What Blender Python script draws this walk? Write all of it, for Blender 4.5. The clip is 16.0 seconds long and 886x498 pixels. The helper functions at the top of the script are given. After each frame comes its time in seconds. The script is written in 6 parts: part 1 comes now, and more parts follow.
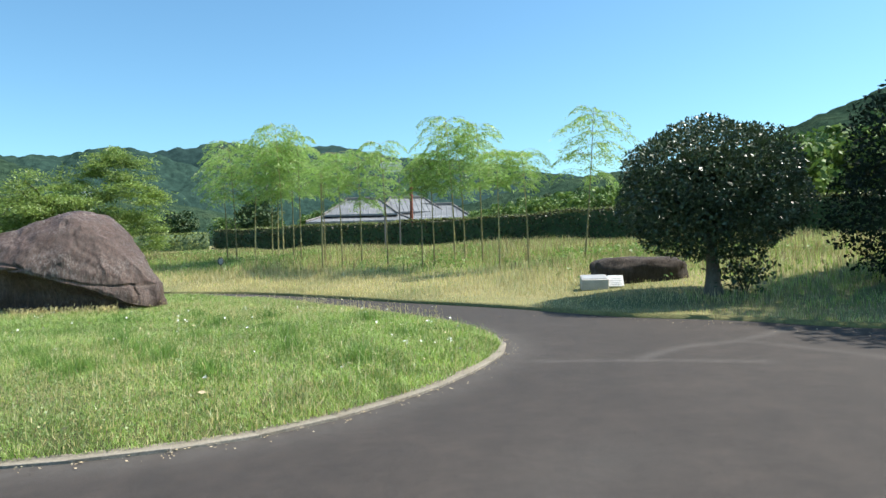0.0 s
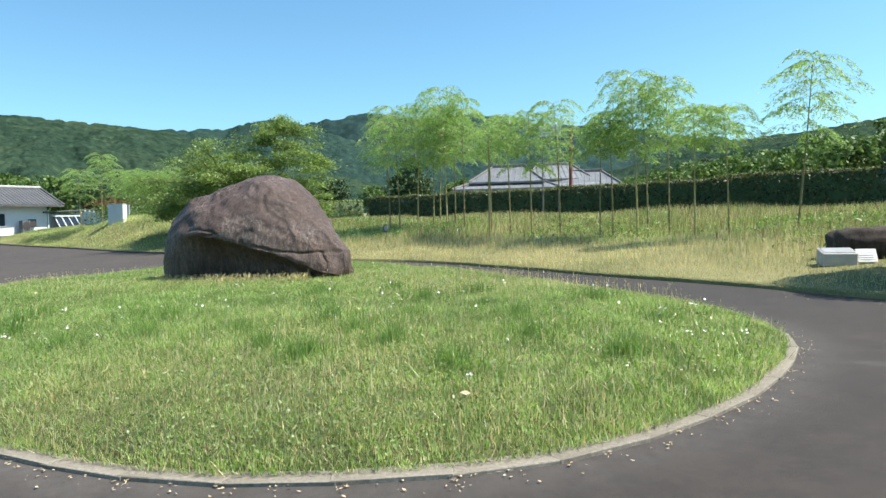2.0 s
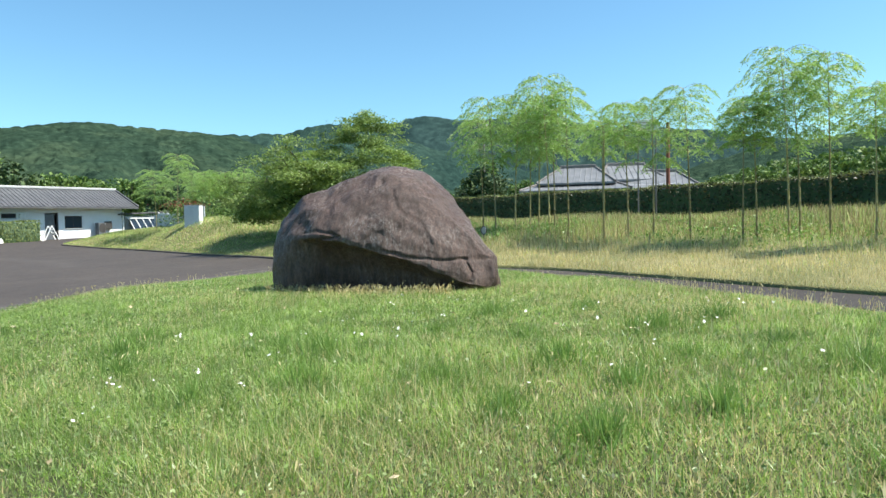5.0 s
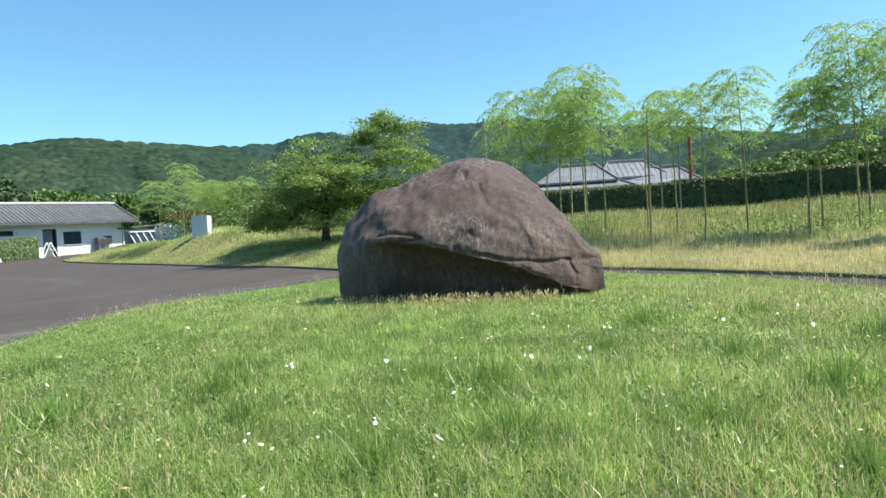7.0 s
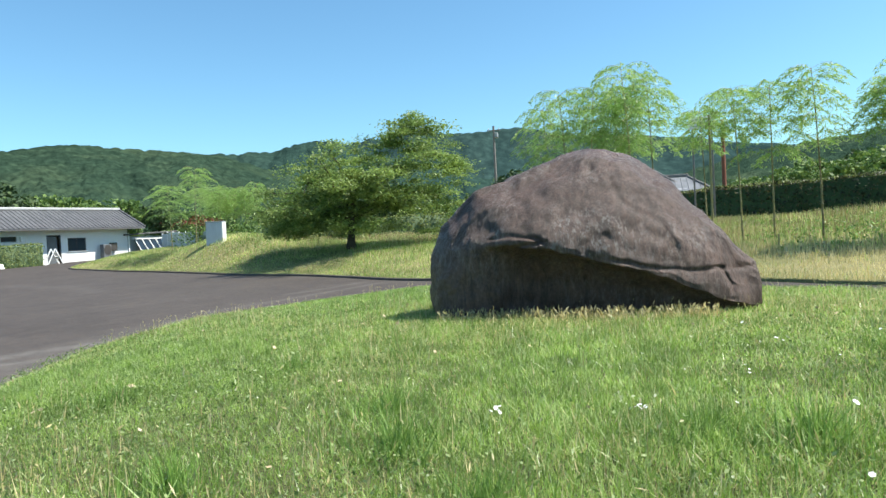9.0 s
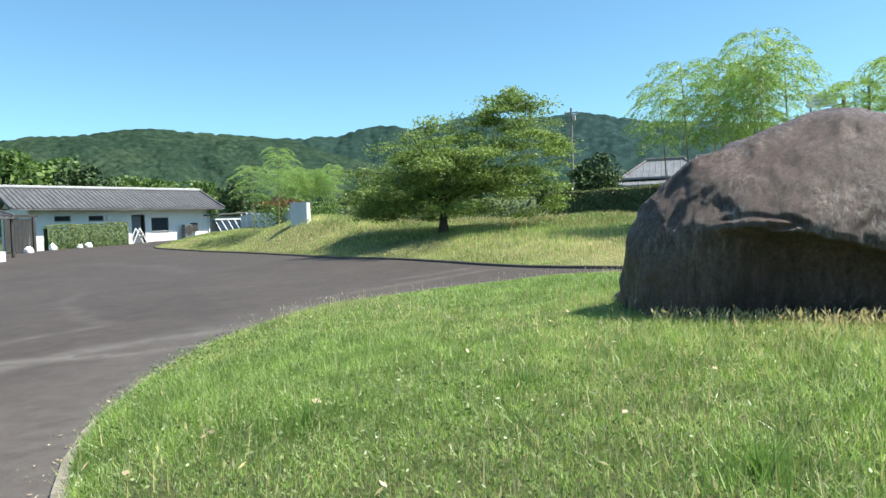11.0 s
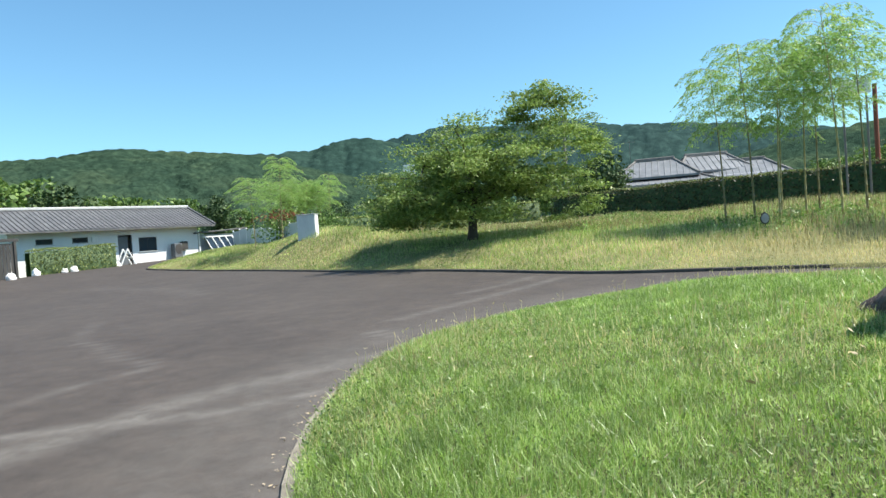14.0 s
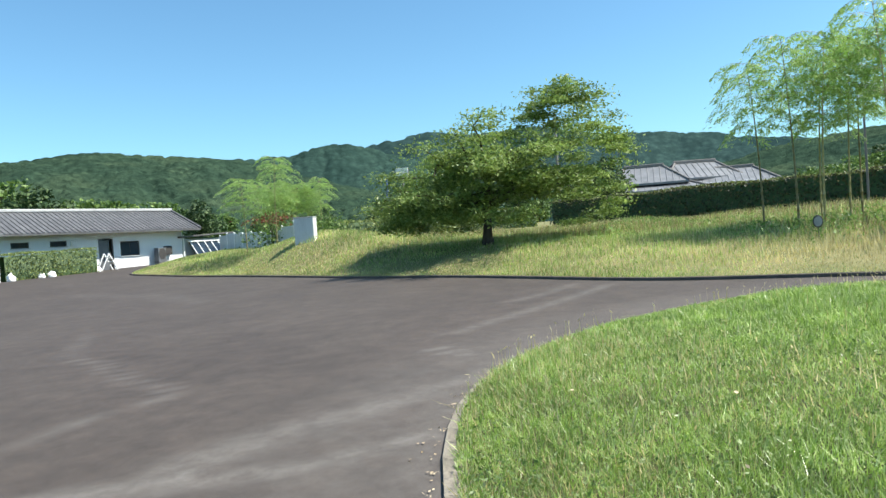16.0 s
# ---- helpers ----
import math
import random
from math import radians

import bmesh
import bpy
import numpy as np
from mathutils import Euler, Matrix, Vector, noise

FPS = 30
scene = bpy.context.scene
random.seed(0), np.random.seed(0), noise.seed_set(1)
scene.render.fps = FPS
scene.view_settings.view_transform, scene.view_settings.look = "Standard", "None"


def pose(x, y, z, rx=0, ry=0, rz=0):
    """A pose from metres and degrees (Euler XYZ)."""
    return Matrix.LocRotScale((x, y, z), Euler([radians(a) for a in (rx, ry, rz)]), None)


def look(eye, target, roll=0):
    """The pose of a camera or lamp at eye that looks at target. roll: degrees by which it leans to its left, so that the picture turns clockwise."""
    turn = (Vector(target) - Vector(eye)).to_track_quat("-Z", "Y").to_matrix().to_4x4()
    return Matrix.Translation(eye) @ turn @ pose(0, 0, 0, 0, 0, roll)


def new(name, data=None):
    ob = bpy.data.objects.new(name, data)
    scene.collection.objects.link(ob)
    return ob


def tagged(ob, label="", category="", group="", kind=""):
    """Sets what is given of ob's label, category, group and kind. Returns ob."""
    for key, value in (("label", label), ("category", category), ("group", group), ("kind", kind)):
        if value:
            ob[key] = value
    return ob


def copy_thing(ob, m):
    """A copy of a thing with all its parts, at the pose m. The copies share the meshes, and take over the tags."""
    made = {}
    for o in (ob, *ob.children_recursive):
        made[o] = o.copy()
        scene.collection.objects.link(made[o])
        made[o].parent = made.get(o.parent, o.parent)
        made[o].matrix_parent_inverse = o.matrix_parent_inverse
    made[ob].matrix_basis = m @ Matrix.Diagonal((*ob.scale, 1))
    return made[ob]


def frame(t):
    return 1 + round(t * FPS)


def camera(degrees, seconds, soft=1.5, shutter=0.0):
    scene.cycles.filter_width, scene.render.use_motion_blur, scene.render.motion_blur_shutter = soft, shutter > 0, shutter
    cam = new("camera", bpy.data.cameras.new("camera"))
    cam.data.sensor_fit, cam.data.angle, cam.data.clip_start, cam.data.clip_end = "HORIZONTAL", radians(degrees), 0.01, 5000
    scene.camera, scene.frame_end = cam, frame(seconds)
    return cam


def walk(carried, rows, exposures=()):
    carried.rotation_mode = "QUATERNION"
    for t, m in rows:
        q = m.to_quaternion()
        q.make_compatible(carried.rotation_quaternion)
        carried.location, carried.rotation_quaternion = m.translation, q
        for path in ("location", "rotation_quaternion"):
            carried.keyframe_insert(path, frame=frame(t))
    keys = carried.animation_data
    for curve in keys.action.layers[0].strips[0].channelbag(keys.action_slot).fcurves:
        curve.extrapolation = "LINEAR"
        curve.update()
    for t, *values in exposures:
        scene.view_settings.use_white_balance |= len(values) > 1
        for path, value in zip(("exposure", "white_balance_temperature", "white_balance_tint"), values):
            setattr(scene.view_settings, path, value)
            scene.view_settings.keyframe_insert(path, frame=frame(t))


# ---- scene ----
# ---- camera ----
cam = camera(65.7, 16.0)
METRES, EYE, TILT, LEAN, TURN = 15.2, 1.5, 0.0, 1.5, 0.0
ROWS = [
    (0.0, 0.0, 0.0, 0.0, -0.0, 0.0, 0.0),
    (0.5, -0.0165, 0.0243, -0.0004, 3.49, 0.52, 0.06),
    (1.0, -0.0376, 0.0401, -0.0001, 6.17, -0.91, -0.0),
    (1.5, -0.0564, 0.0648, -0.0006, 8.88, -2.45, 0.43),
    (2.0, -0.0806, 0.0821, -0.002, 11.5, -2.69, -0.28),
    (2.5, -0.1017, 0.1024, -0.0032, 12.34, -2.33, 0.48),
    (3.0, -0.1236, 0.1241, -0.0035, 14.78, -2.21, -0.28),
    (3.5, -0.1473, 0.1379, -0.0034, 14.97, -2.32, -0.31),
    (4.0, -0.17, 0.1611, -0.0037, 16.05, -2.55, -0.41),
    (6.5, -0.298, 0.248, -0.0107, 15.59, -2.3, 0.42),
    (7.0, -0.3263, 0.2611, -0.0113, 15.44, -2.13, 1.64),
    (7.5, -0.3554, 0.2806, -0.012, 18.02, -1.85, 2.69),
    (8.0, -0.3844, 0.2912, -0.0131, 18.72, -1.58, 3.37),
    (8.5, -0.4114, 0.3125, -0.0141, 19.07, -1.64, 1.79),
    (9.0, -0.4409, 0.3237, -0.0153, 15.14, -1.35, 1.34),
    (9.5, -0.4692, 0.3436, -0.0177, 18.5, -2.44, -1.05),
    (12.0, -0.6113, 0.4071, -0.0194, 21.49, -2.15, 1.57),
    (12.5, -0.6391, 0.418, -0.0195, 22.43, -1.98, 1.9),
    (13.0, -0.667, 0.4386, -0.0207, 23.3, -2.01, 2.01),
    (13.5, -0.6938, 0.4518, -0.0225, 22.87, -1.88, 2.29),
    (14.0, -0.7188, 0.4709, -0.0229, 18.24, -1.71, 2.71),
    (14.5, -0.7462, 0.4896, -0.025, 19.05, -0.98, 3.08),
    (15.0, -0.7722, 0.5066, -0.0256, 16.03, -0.52, 3.39),
    (15.5, -0.7991, 0.5279, -0.0261, 17.66, -0.55, 1.92),
    (16.0, -0.8232, 0.545, -0.0274, 16.5, -1.2, 2.41),
]
walk(cam, [(t, pose(0, 0, EYE, TILT, LEAN, TURN) @ pose(METRES * x, METRES * y, METRES * z, 90 + pitch, roll, yaw)) for t, x, y, z, yaw, pitch, roll in ROWS],
     exposures=[(0.0, 0.75), (16.0, 0.75)])

# ---- light ----
SUN_AZ, SUN_EL = 81.0, 55.0
world = bpy.data.worlds.new("sky")
scene.world = world
world.use_nodes = True
wn = world.node_tree.nodes
sky = wn.new("ShaderNodeTexSky")
sky.sky_type = "NISHITA"
sky.sun_disc = False
sky.sun_elevation, sky.sun_rotation = radians(SUN_EL), radians(SUN_AZ)
sky.air_density, sky.dust_density, sky.ozone_density = 1.0, 0.6, 2.0
wn["Background"].inputs["Strength"].default_value = 0.112
deep = wn.new("ShaderNodeMix")
deep.data_type, deep.blend_type = "RGBA", "MULTIPLY"
deep.inputs[0].default_value, deep.inputs[7].default_value = 1.0, (0.71, 1.03, 1.08, 1)
world.node_tree.links.new(sky.outputs[0], deep.inputs[6])
world.node_tree.links.new(deep.outputs[2], wn["Background"].inputs["Color"])
sun = new("sun", bpy.data.lights.new("sun", "SUN"))
sun.data.energy, sun.data.angle, sun.data.color = 5.5, radians(0.53), (1.0, 0.955, 0.86)
sun_dir = Vector((math.sin(radians(SUN_AZ)) * math.cos(radians(SUN_EL)), math.cos(radians(SUN_AZ)) * math.cos(radians(SUN_EL)), math.sin(radians(SUN_EL))))
sun.matrix_world = look(sun_dir * 60, (0, 0, 0))

# ---- materials ----
def nodes_of(name):
    m = bpy.data.materials.new(name)
    m.use_nodes = True
    return m, m.node_tree.nodes, m.node_tree.links, m.node_tree.nodes["Principled BSDF"]


def noise_node(n, l, scale, detail=4.0, rough=0.6, coord="Object", stretch=(1, 1, 1)):
    tc, mp, tex = n.new("ShaderNodeTexCoord"), n.new("ShaderNodeMapping"), n.new("ShaderNodeTexNoise")
    mp.inputs["Scale"].default_value = stretch
    l.new(tc.outputs[coord], mp.inputs["Vector"])
    l.new(mp.outputs[0], tex.inputs["Vector"])
    tex.inputs["Scale"].default_value, tex.inputs["Detail"].default_value, tex.inputs["Roughness"].default_value = scale, detail, rough
    return tex


def ramp(n, l, fac, stops):
    r = n.new("ShaderNodeValToRGB")
    while len(r.color_ramp.elements) < len(stops):
        r.color_ramp.elements.new(0.5)
    for e, (p, c) in zip(r.color_ramp.elements, stops):
        e.position, e.color = p, (*c, 1)
    l.new(fac, r.inputs[0])
    return r


def mix(n, l, fac, a, b, mode="MIX"):
    m = n.new("ShaderNodeMix")
    m.data_type, m.blend_type = "RGBA", mode
    for slot, v in ((0, fac), (6, a), (7, b)):
        if hasattr(v, "is_output"):
            l.new(v, m.inputs[slot])
        elif slot == 0:
            m.inputs[0].default_value = v
        else:
            m.inputs[slot].default_value = (*v, 1)
    return m.outputs[2]


def surface(name, c1, c2, scale=3.0, fine=40.0, rough=0.8, bump=0.3, dist=0.01, dark=0.7, stretch=(1, 1, 1), metallic=0.0, per_object=0.0):
    """Two colours blotched at a coarse scale, broken by a fine grain with relief."""
    m, n, l, p = nodes_of(name)
    a, b = noise_node(n, l, scale, 5, 0.6, stretch=stretch), noise_node(n, l, fine, 6, 0.7, stretch=stretch)
    base = ramp(n, l, a.outputs["Fac"], ((0.32, c1), (0.68, c2)))
    grain = ramp(n, l, b.outputs["Fac"], ((0.3, (dark, dark, dark)), (0.7, (1, 1, 1))))
    col = mix(n, l, 1.0, base.outputs[0], grain.outputs[0], "MULTIPLY")
    if per_object:
        info = n.new("ShaderNodeObjectInfo")
        v = ramp(n, l, info.outputs["Random"], ((0.0, (1 - per_object,) * 3), (1.0, (1, 1, 1))))
        col = mix(n, l, 1.0, col, v.outputs[0], "MULTIPLY")
    l.new(col, p.inputs["Base Color"])
    p.inputs["Roughness"].default_value, p.inputs["Metallic"].default_value = rough, metallic
    bp = n.new("ShaderNodeBump")
    bp.inputs["Strength"].default_value, bp.inputs["Distance"].default_value = bump, dist
    l.new(b.outputs["Fac"], bp.inputs["Height"])
    l.new(bp.outputs[0], p.inputs["Normal"])
    return m


def leafy(name, c1, c2, c3, rough=0.5, through_light=0.35, spread=0.25, low=0.72, high=1.1):
    """Foliage: each leaf its own shade, larger patches lighter or darker, light passing through."""
    m, n, l, p = nodes_of(name)
    geo = n.new("ShaderNodeNewGeometry")
    own = ramp(n, l, geo.outputs["Random Per Island"], ((0.0, c1), (0.55, c2), (1.0, c3)))
    big = noise_node(n, l, spread, 3)
    patch = ramp(n, l, big.outputs["Fac"], ((0.35, (low, low * 1.04, low * 0.97)), (0.65, (high, high * 0.98, high * 0.9))))
    col = mix(n, l, 1.0, own.outputs[0], patch.outputs[0], "MULTIPLY")
    l.new(col, p.inputs["Base Color"])
    p.inputs["Roughness"].default_value = rough
    tr = n.new("ShaderNodeBsdfTranslucent")
    l.new(col, tr.inputs["Color"])
    ms = n.new("ShaderNodeMixShader")
    ms.inputs[0].default_value = through_light
    l.new(p.outputs[0], ms.inputs[1])
    l.new(tr.outputs[0], ms.inputs[2])
    l.new(ms.outputs[0], n["Material Output"].inputs["Surface"])
    return m


def asphalt_material():
    m, n, l, p = nodes_of("asphalt")
    big, mid, grit = noise_node(n, l, 0.35, 5), noise_node(n, l, 2.6, 9, 0.8), noise_node(n, l, 160, 3, 0.8)
    base = ramp(n, l, big.outputs["Fac"], ((0.3, (0.046, 0.036, 0.0305)), (0.7, (0.064, 0.0515, 0.0435))))
    blot = ramp(n, l, mid.outputs["Fac"], ((0.3, (0.62, 0.61, 0.61)), (0.5, (0.98, 0.97, 0.97)), (0.7, (1.42, 1.39, 1.36))))
    gr = ramp(n, l, grit.outputs["Fac"], ((0.32, (0.5, 0.5, 0.5)), (0.7, (1.5, 1.5, 1.48))))
    col = mix(n, l, 1.0, base.outputs[0], blot.outputs[0], "MULTIPLY")
    col = mix(n, l, 0.85, col, gr.outputs[0], "MULTIPLY")
    att = n.new("ShaderNodeAttribute")
    att.attribute_name = "dust"
    brk = noise_node(n, l, 5, 6, 0.75)
    k = n.new("ShaderNodeMath")
    k.operation = "MULTIPLY"
    rb = ramp(n, l, brk.outputs["Fac"], ((0.3, (0.25, 0.25, 0.25)), (0.65, (1, 1, 1))))
    l.new(att.outputs["Fac"], k.inputs[0])
    l.new(rb.outputs[0], k.inputs[1])
    col = mix(n, l, k.outputs[0], col, (0.155, 0.142, 0.128))
    # court colour runs from darker at +x to paler at -x
    court_tone = n.new("ShaderNodeAttribute")
    court_tone.attribute_name = "court_tone"
    tone_ramp = ramp(n, l, court_tone.outputs["Fac"], ((0.0, (0.58, 0.565, 0.56)), (1.0, (1.04, 1.03, 1.03))))
    col = mix(n, l, 1.0, col, tone_ramp.outputs[0], "MULTIPLY")
    l.new(col, p.inputs["Base Color"])
    p.inputs["Roughness"].default_value = 0.85
    bp = n.new("ShaderNodeBump")
    bp.inputs["Strength"].default_value, bp.inputs["Distance"].default_value = 0.5, 0.006
    l.new(grit.outputs["Fac"], bp.inputs["Height"])
    l.new(bp.outputs[0], p.inputs["Normal"])
    return m


def rock_material():
    m, n, l, p = nodes_of("boulder_stone")
    big, grain = noise_node(n, l, 1.3, 6, 0.65), noise_node(n, l, 34, 8, 0.8)
    streak = noise_node(n, l, 7.0, 9, 0.82, stretch=(1.8, 1.8, 0.30))
    lich = noise_node(n, l, 13.0, 9, 0.85, stretch=(1.6, 1.6, 0.45))
    base = ramp(n, l, big.outputs["Fac"], ((0.3, (0.072, 0.044, 0.035)), (0.7, (0.132, 0.086, 0.071))))
    st = ramp(n, l, streak.outputs["Fac"], ((0.36, (0.40, 0.38, 0.37)), (0.50, (0.92, 0.91, 0.90)), (0.58, (1.3, 1.27, 1.25)), (0.70, (2.1, 2.05, 2.0))))
    gr = ramp(n, l, grain.outputs["Fac"], ((0.34, (0.64, 0.63, 0.62)), (0.66, (1.18, 1.17, 1.15))))
    col = mix(n, l, 1.0, base.outputs[0], st.outputs[0], "MULTIPLY")
    col = mix(n, l, 1.0, col, gr.outputs[0], "MULTIPLY")
    lf = ramp(n, l, lich.outputs["Fac"], ((0.51, (0, 0, 0)), (0.57, (1, 1, 1))))
    mask = noise_node(n, l, 1.1, 3)
    mf = ramp(n, l, mask.outputs["Fac"], ((0.44, (0.03, 0.03, 0.03)), (0.60, (0.55, 0.55, 0.55))))
    k = mix(n, l, 1.0, lf.outputs[0], mf.outputs[0], "MULTIPLY")
    # bird lime and lichen gather on the crest
    tc, sx = n.new("ShaderNodeTexCoord"), n.new("ShaderNodeSeparateXYZ")
    l.new(tc.outputs["Object"], sx.inputs[0])
    high = ramp(n, l, sx.outputs["Z"], ((0.55, (0.25, 0.25, 0.25)), (1.0, (1, 1, 1))))
    k = mix(n, l, 1.0, k, high.outputs[0], "MULTIPLY")
    col = mix(n, l, k, col, (0.42, 0.39, 0.37))
    l.new(col, p.inputs["Base Color"])
    gl = ramp(n, l, grain.outputs["Fac"], ((0.4, (0.62, 0.62, 0.62)), (0.62, (0.30, 0.30, 0.30))))
    l.new(gl.outputs[0], p.inputs["Roughness"])
    p.inputs["Specular IOR Level"].default_value = 0.42
    bp = n.new("ShaderNodeBump")
    bp.inputs["Strength"].default_value, bp.inputs["Distance"].default_value = 0.8, 0.022
    l.new(grain.outputs["Fac"], bp.inputs["Height"])
    b2 = n.new("ShaderNodeBump")
    b2.inputs["Strength"].default_value, b2.inputs["Distance"].default_value = 0.6, 0.05
    l.new(streak.outputs["Fac"], b2.inputs["Height"])
    l.new(bp.outputs[0], b2.inputs["Normal"])
    l.new(b2.outputs[0], p.inputs["Normal"])
    return m


def forest_material(name, c1, c2, c3, scale, fine):
    """A wooded slope seen from afar: crowns as cells, broken by noise."""
    m, n, l, p = nodes_of(name)
    tc, vo = n.new("ShaderNodeTexCoord"), n.new("ShaderNodeTexVoronoi")
    vo.inputs["Scale"].default_value = fine
    l.new(tc.outputs["Object"], vo.inputs["Vector"])
    big, small = noise_node(n, l, scale, 6, 0.65), noise_node(n, l, fine * 0.6, 6, 0.8)
    base = ramp(n, l, big.outputs["Fac"], ((0.3, c1), (0.5, c2), (0.72, c3)))
    # shade between crowns painted in: each cell darkens towards its rim
    crown_shade = ramp(n, l, vo.outputs["Distance"], ((0.0, (1.12, 1.12, 1.1)), (0.7, (0.72, 0.75, 0.75))))
    gr = ramp(n, l, small.outputs["Fac"], ((0.35, (0.68, 0.72, 0.74)), (0.65, (1.16, 1.16, 1.14))))
    col = mix(n, l, 1.0, base.outputs[0], crown_shade.outputs[0], "MULTIPLY")
    col = mix(n, l, 1.0, col, gr.outputs[0], "MULTIPLY")
    l.new(col, p.inputs["Base Color"])
    p.inputs["Roughness"].default_value = 1.0
    p.inputs["Specular IOR Level"].default_value = 0.0
    bp = n.new("ShaderNodeBump")
    bp.inputs["Strength"].default_value, bp.inputs["Distance"].default_value = 0.7, 5.0
    l.new(small.outputs["Fac"], bp.inputs["Height"])
    l.new(bp.outputs[0], p.inputs["Normal"])
    return m


ASPHALT, ROCK = asphalt_material(), rock_material()
GRASS_BROWN = leafy("brown_seed_grass", (0.20, 0.17, 0.075), (0.31, 0.25, 0.125), (0.42, 0.35, 0.20), 0.7, 0.35, 0.6, 0.65, 1.15)
SOIL = surface("grassy_soil", (0.075, 0.088, 0.028), (0.145, 0.15, 0.052), 1.2, 30, 1.0, 0.8, 0.03, 0.5)
FIELD_SOIL = surface("dry_field", (0.17, 0.185, 0.06), (0.32, 0.28, 0.12), 0.5, 25, 1.0, 0.8, 0.03, 0.5)
FAR_GROUND = surface("far_ground", (0.06, 0.085, 0.03), (0.11, 0.13, 0.045), 0.05, 2, 1.0, 0.3, 0.05, 0.6)
SHADOW_EDGING = surface("shadow_edging", (0.06, 0.05, 0.042), (0.13, 0.11, 0.09), 2.5, 40, 0.95, 0.5, 0.006, 0.6)
KERB = surface("weathered_concrete", (0.25, 0.215, 0.165), (0.43, 0.385, 0.315), 2.2, 40, 0.95, 0.7, 0.01, 0.5, per_object=0.14)
GRASS = leafy("grass_blades", (0.155, 0.265, 0.052), (0.32, 0.475, 0.105), (0.63, 0.72, 0.38), 0.34, 0.52, 2.8, 0.66, 1.24)
GRASS_DRY = leafy("dry_grass_blades", (0.45, 0.40, 0.18), (0.65, 0.555, 0.29), (0.80, 0.71, 0.46), 0.6, 0.45, 0.55, 0.68, 1.15)
GRASS_TALL = leafy("tall_grass_blades", (0.22, 0.34, 0.08), (0.38, 0.51, 0.14), (0.62, 0.66, 0.34), 0.5, 0.5, 0.55, 0.6, 1.2)
TUFT = leafy("dark_grass_tuft", (0.12, 0.23, 0.045), (0.20, 0.34, 0.075), (0.32, 0.45, 0.14), 0.45, 0.4, 0.5)
WEED = leafy("weed_leaves", (0.10, 0.18, 0.045), (0.22, 0.33, 0.085), (0.46, 0.54, 0.28), 0.4, 0.5, 0.8)
PETAL = surface("white_petals", (0.75, 0.75, 0.70), (0.82, 0.82, 0.78), 8, 60, 0.7, 0.1, 0.001, 0.9)
DEAD = surface("dead_leaf", (0.50, 0.36, 0.20), (0.62, 0.52, 0.36), 10, 80, 0.7, 0.2, 0.002, 0.8)
BAMBOO_LEAF = leafy("bamboo_leaves", (0.24, 0.40, 0.09), (0.35, 0.53, 0.15), (0.49, 0.64, 0.27), 0.4, 0.55, 0.5)
CULM = surface("bamboo_culm", (0.31, 0.28, 0.10), (0.52, 0.43, 0.20), 1.5, 30, 0.45, 0.1, 0.002, 0.75, stretch=(1, 1, 0.4), per_object=0.55)
CAMELLIA_LEAF = leafy("camellia_leaves", (0.034, 0.058, 0.026), (0.058, 0.090, 0.042), (0.10, 0.135, 0.070), 0.38, 0.12, 0.8)
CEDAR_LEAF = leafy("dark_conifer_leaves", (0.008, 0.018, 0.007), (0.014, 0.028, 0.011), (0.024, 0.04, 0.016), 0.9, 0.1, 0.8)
TREE_LEAF = leafy("layered_tree_leaves", (0.145, 0.225, 0.055), (0.225, 0.325, 0.085), (0.32, 0.42, 0.13), 0.5, 0.45, 0.9, 0.6, 1.25)
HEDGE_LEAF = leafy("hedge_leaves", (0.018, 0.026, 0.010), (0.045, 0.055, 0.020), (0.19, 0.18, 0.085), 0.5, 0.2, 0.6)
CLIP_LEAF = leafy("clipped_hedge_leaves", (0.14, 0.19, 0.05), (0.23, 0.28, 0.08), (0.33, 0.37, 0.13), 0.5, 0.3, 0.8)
WOOD_LEAF = leafy("woodland_leaves", (0.06, 0.125, 0.03), (0.12, 0.21, 0.045), (0.22, 0.32, 0.08), 0.6, 0.3, 0.08)
DARK_WOOD = leafy("dark_woodland_leaves", (0.03, 0.065, 0.026), (0.055, 0.105, 0.036), (0.10, 0.15, 0.05), 0.7, 0.15, 0.08)
BARK = surface("bark", (0.045, 0.035, 0.028), (0.10, 0.08, 0.06), 4, 35, 0.9, 0.8, 0.01, 0.55, stretch=(1, 1, 0.3))
PALE_BARK = surface("pale_bark", (0.13, 0.11, 0.085), (0.22, 0.19, 0.15), 4, 35, 0.9, 0.6, 0.01, 0.6, stretch=(1, 1, 0.3))
PLASTER = surface("white_plaster", (0.74, 0.75, 0.76), (0.82, 0.82, 0.81), 0.8, 20, 0.85, 0.15, 0.003, 0.9)
# stains on fence and sills, painted shade on the pillar's broad face
STAINED_SHADED = surface("stained_shaded_plaster", (0.50, 0.53, 0.55), (0.66, 0.68, 0.69), 1.0, 18, 0.85, 0.2, 0.003, 0.85, stretch=(1, 1, 0.4))
ROOF_TILE = surface("grey_roof_tiles", (0.11, 0.11, 0.118), (0.235, 0.235, 0.24), 1.9, 9, 0.6, 0.3, 0.008, 0.42, per_object=0.3)
HOUSE_TILE = surface("silver_roof_tiles", (0.15, 0.155, 0.165), (0.24, 0.245, 0.255), 0.8, 15, 0.5, 0.3, 0.01, 0.8)
RIDGE = surface("pale_ridge", (0.40, 0.40, 0.40), (0.54, 0.54, 0.53), 2, 30, 0.7, 0.2, 0.004, 0.8)
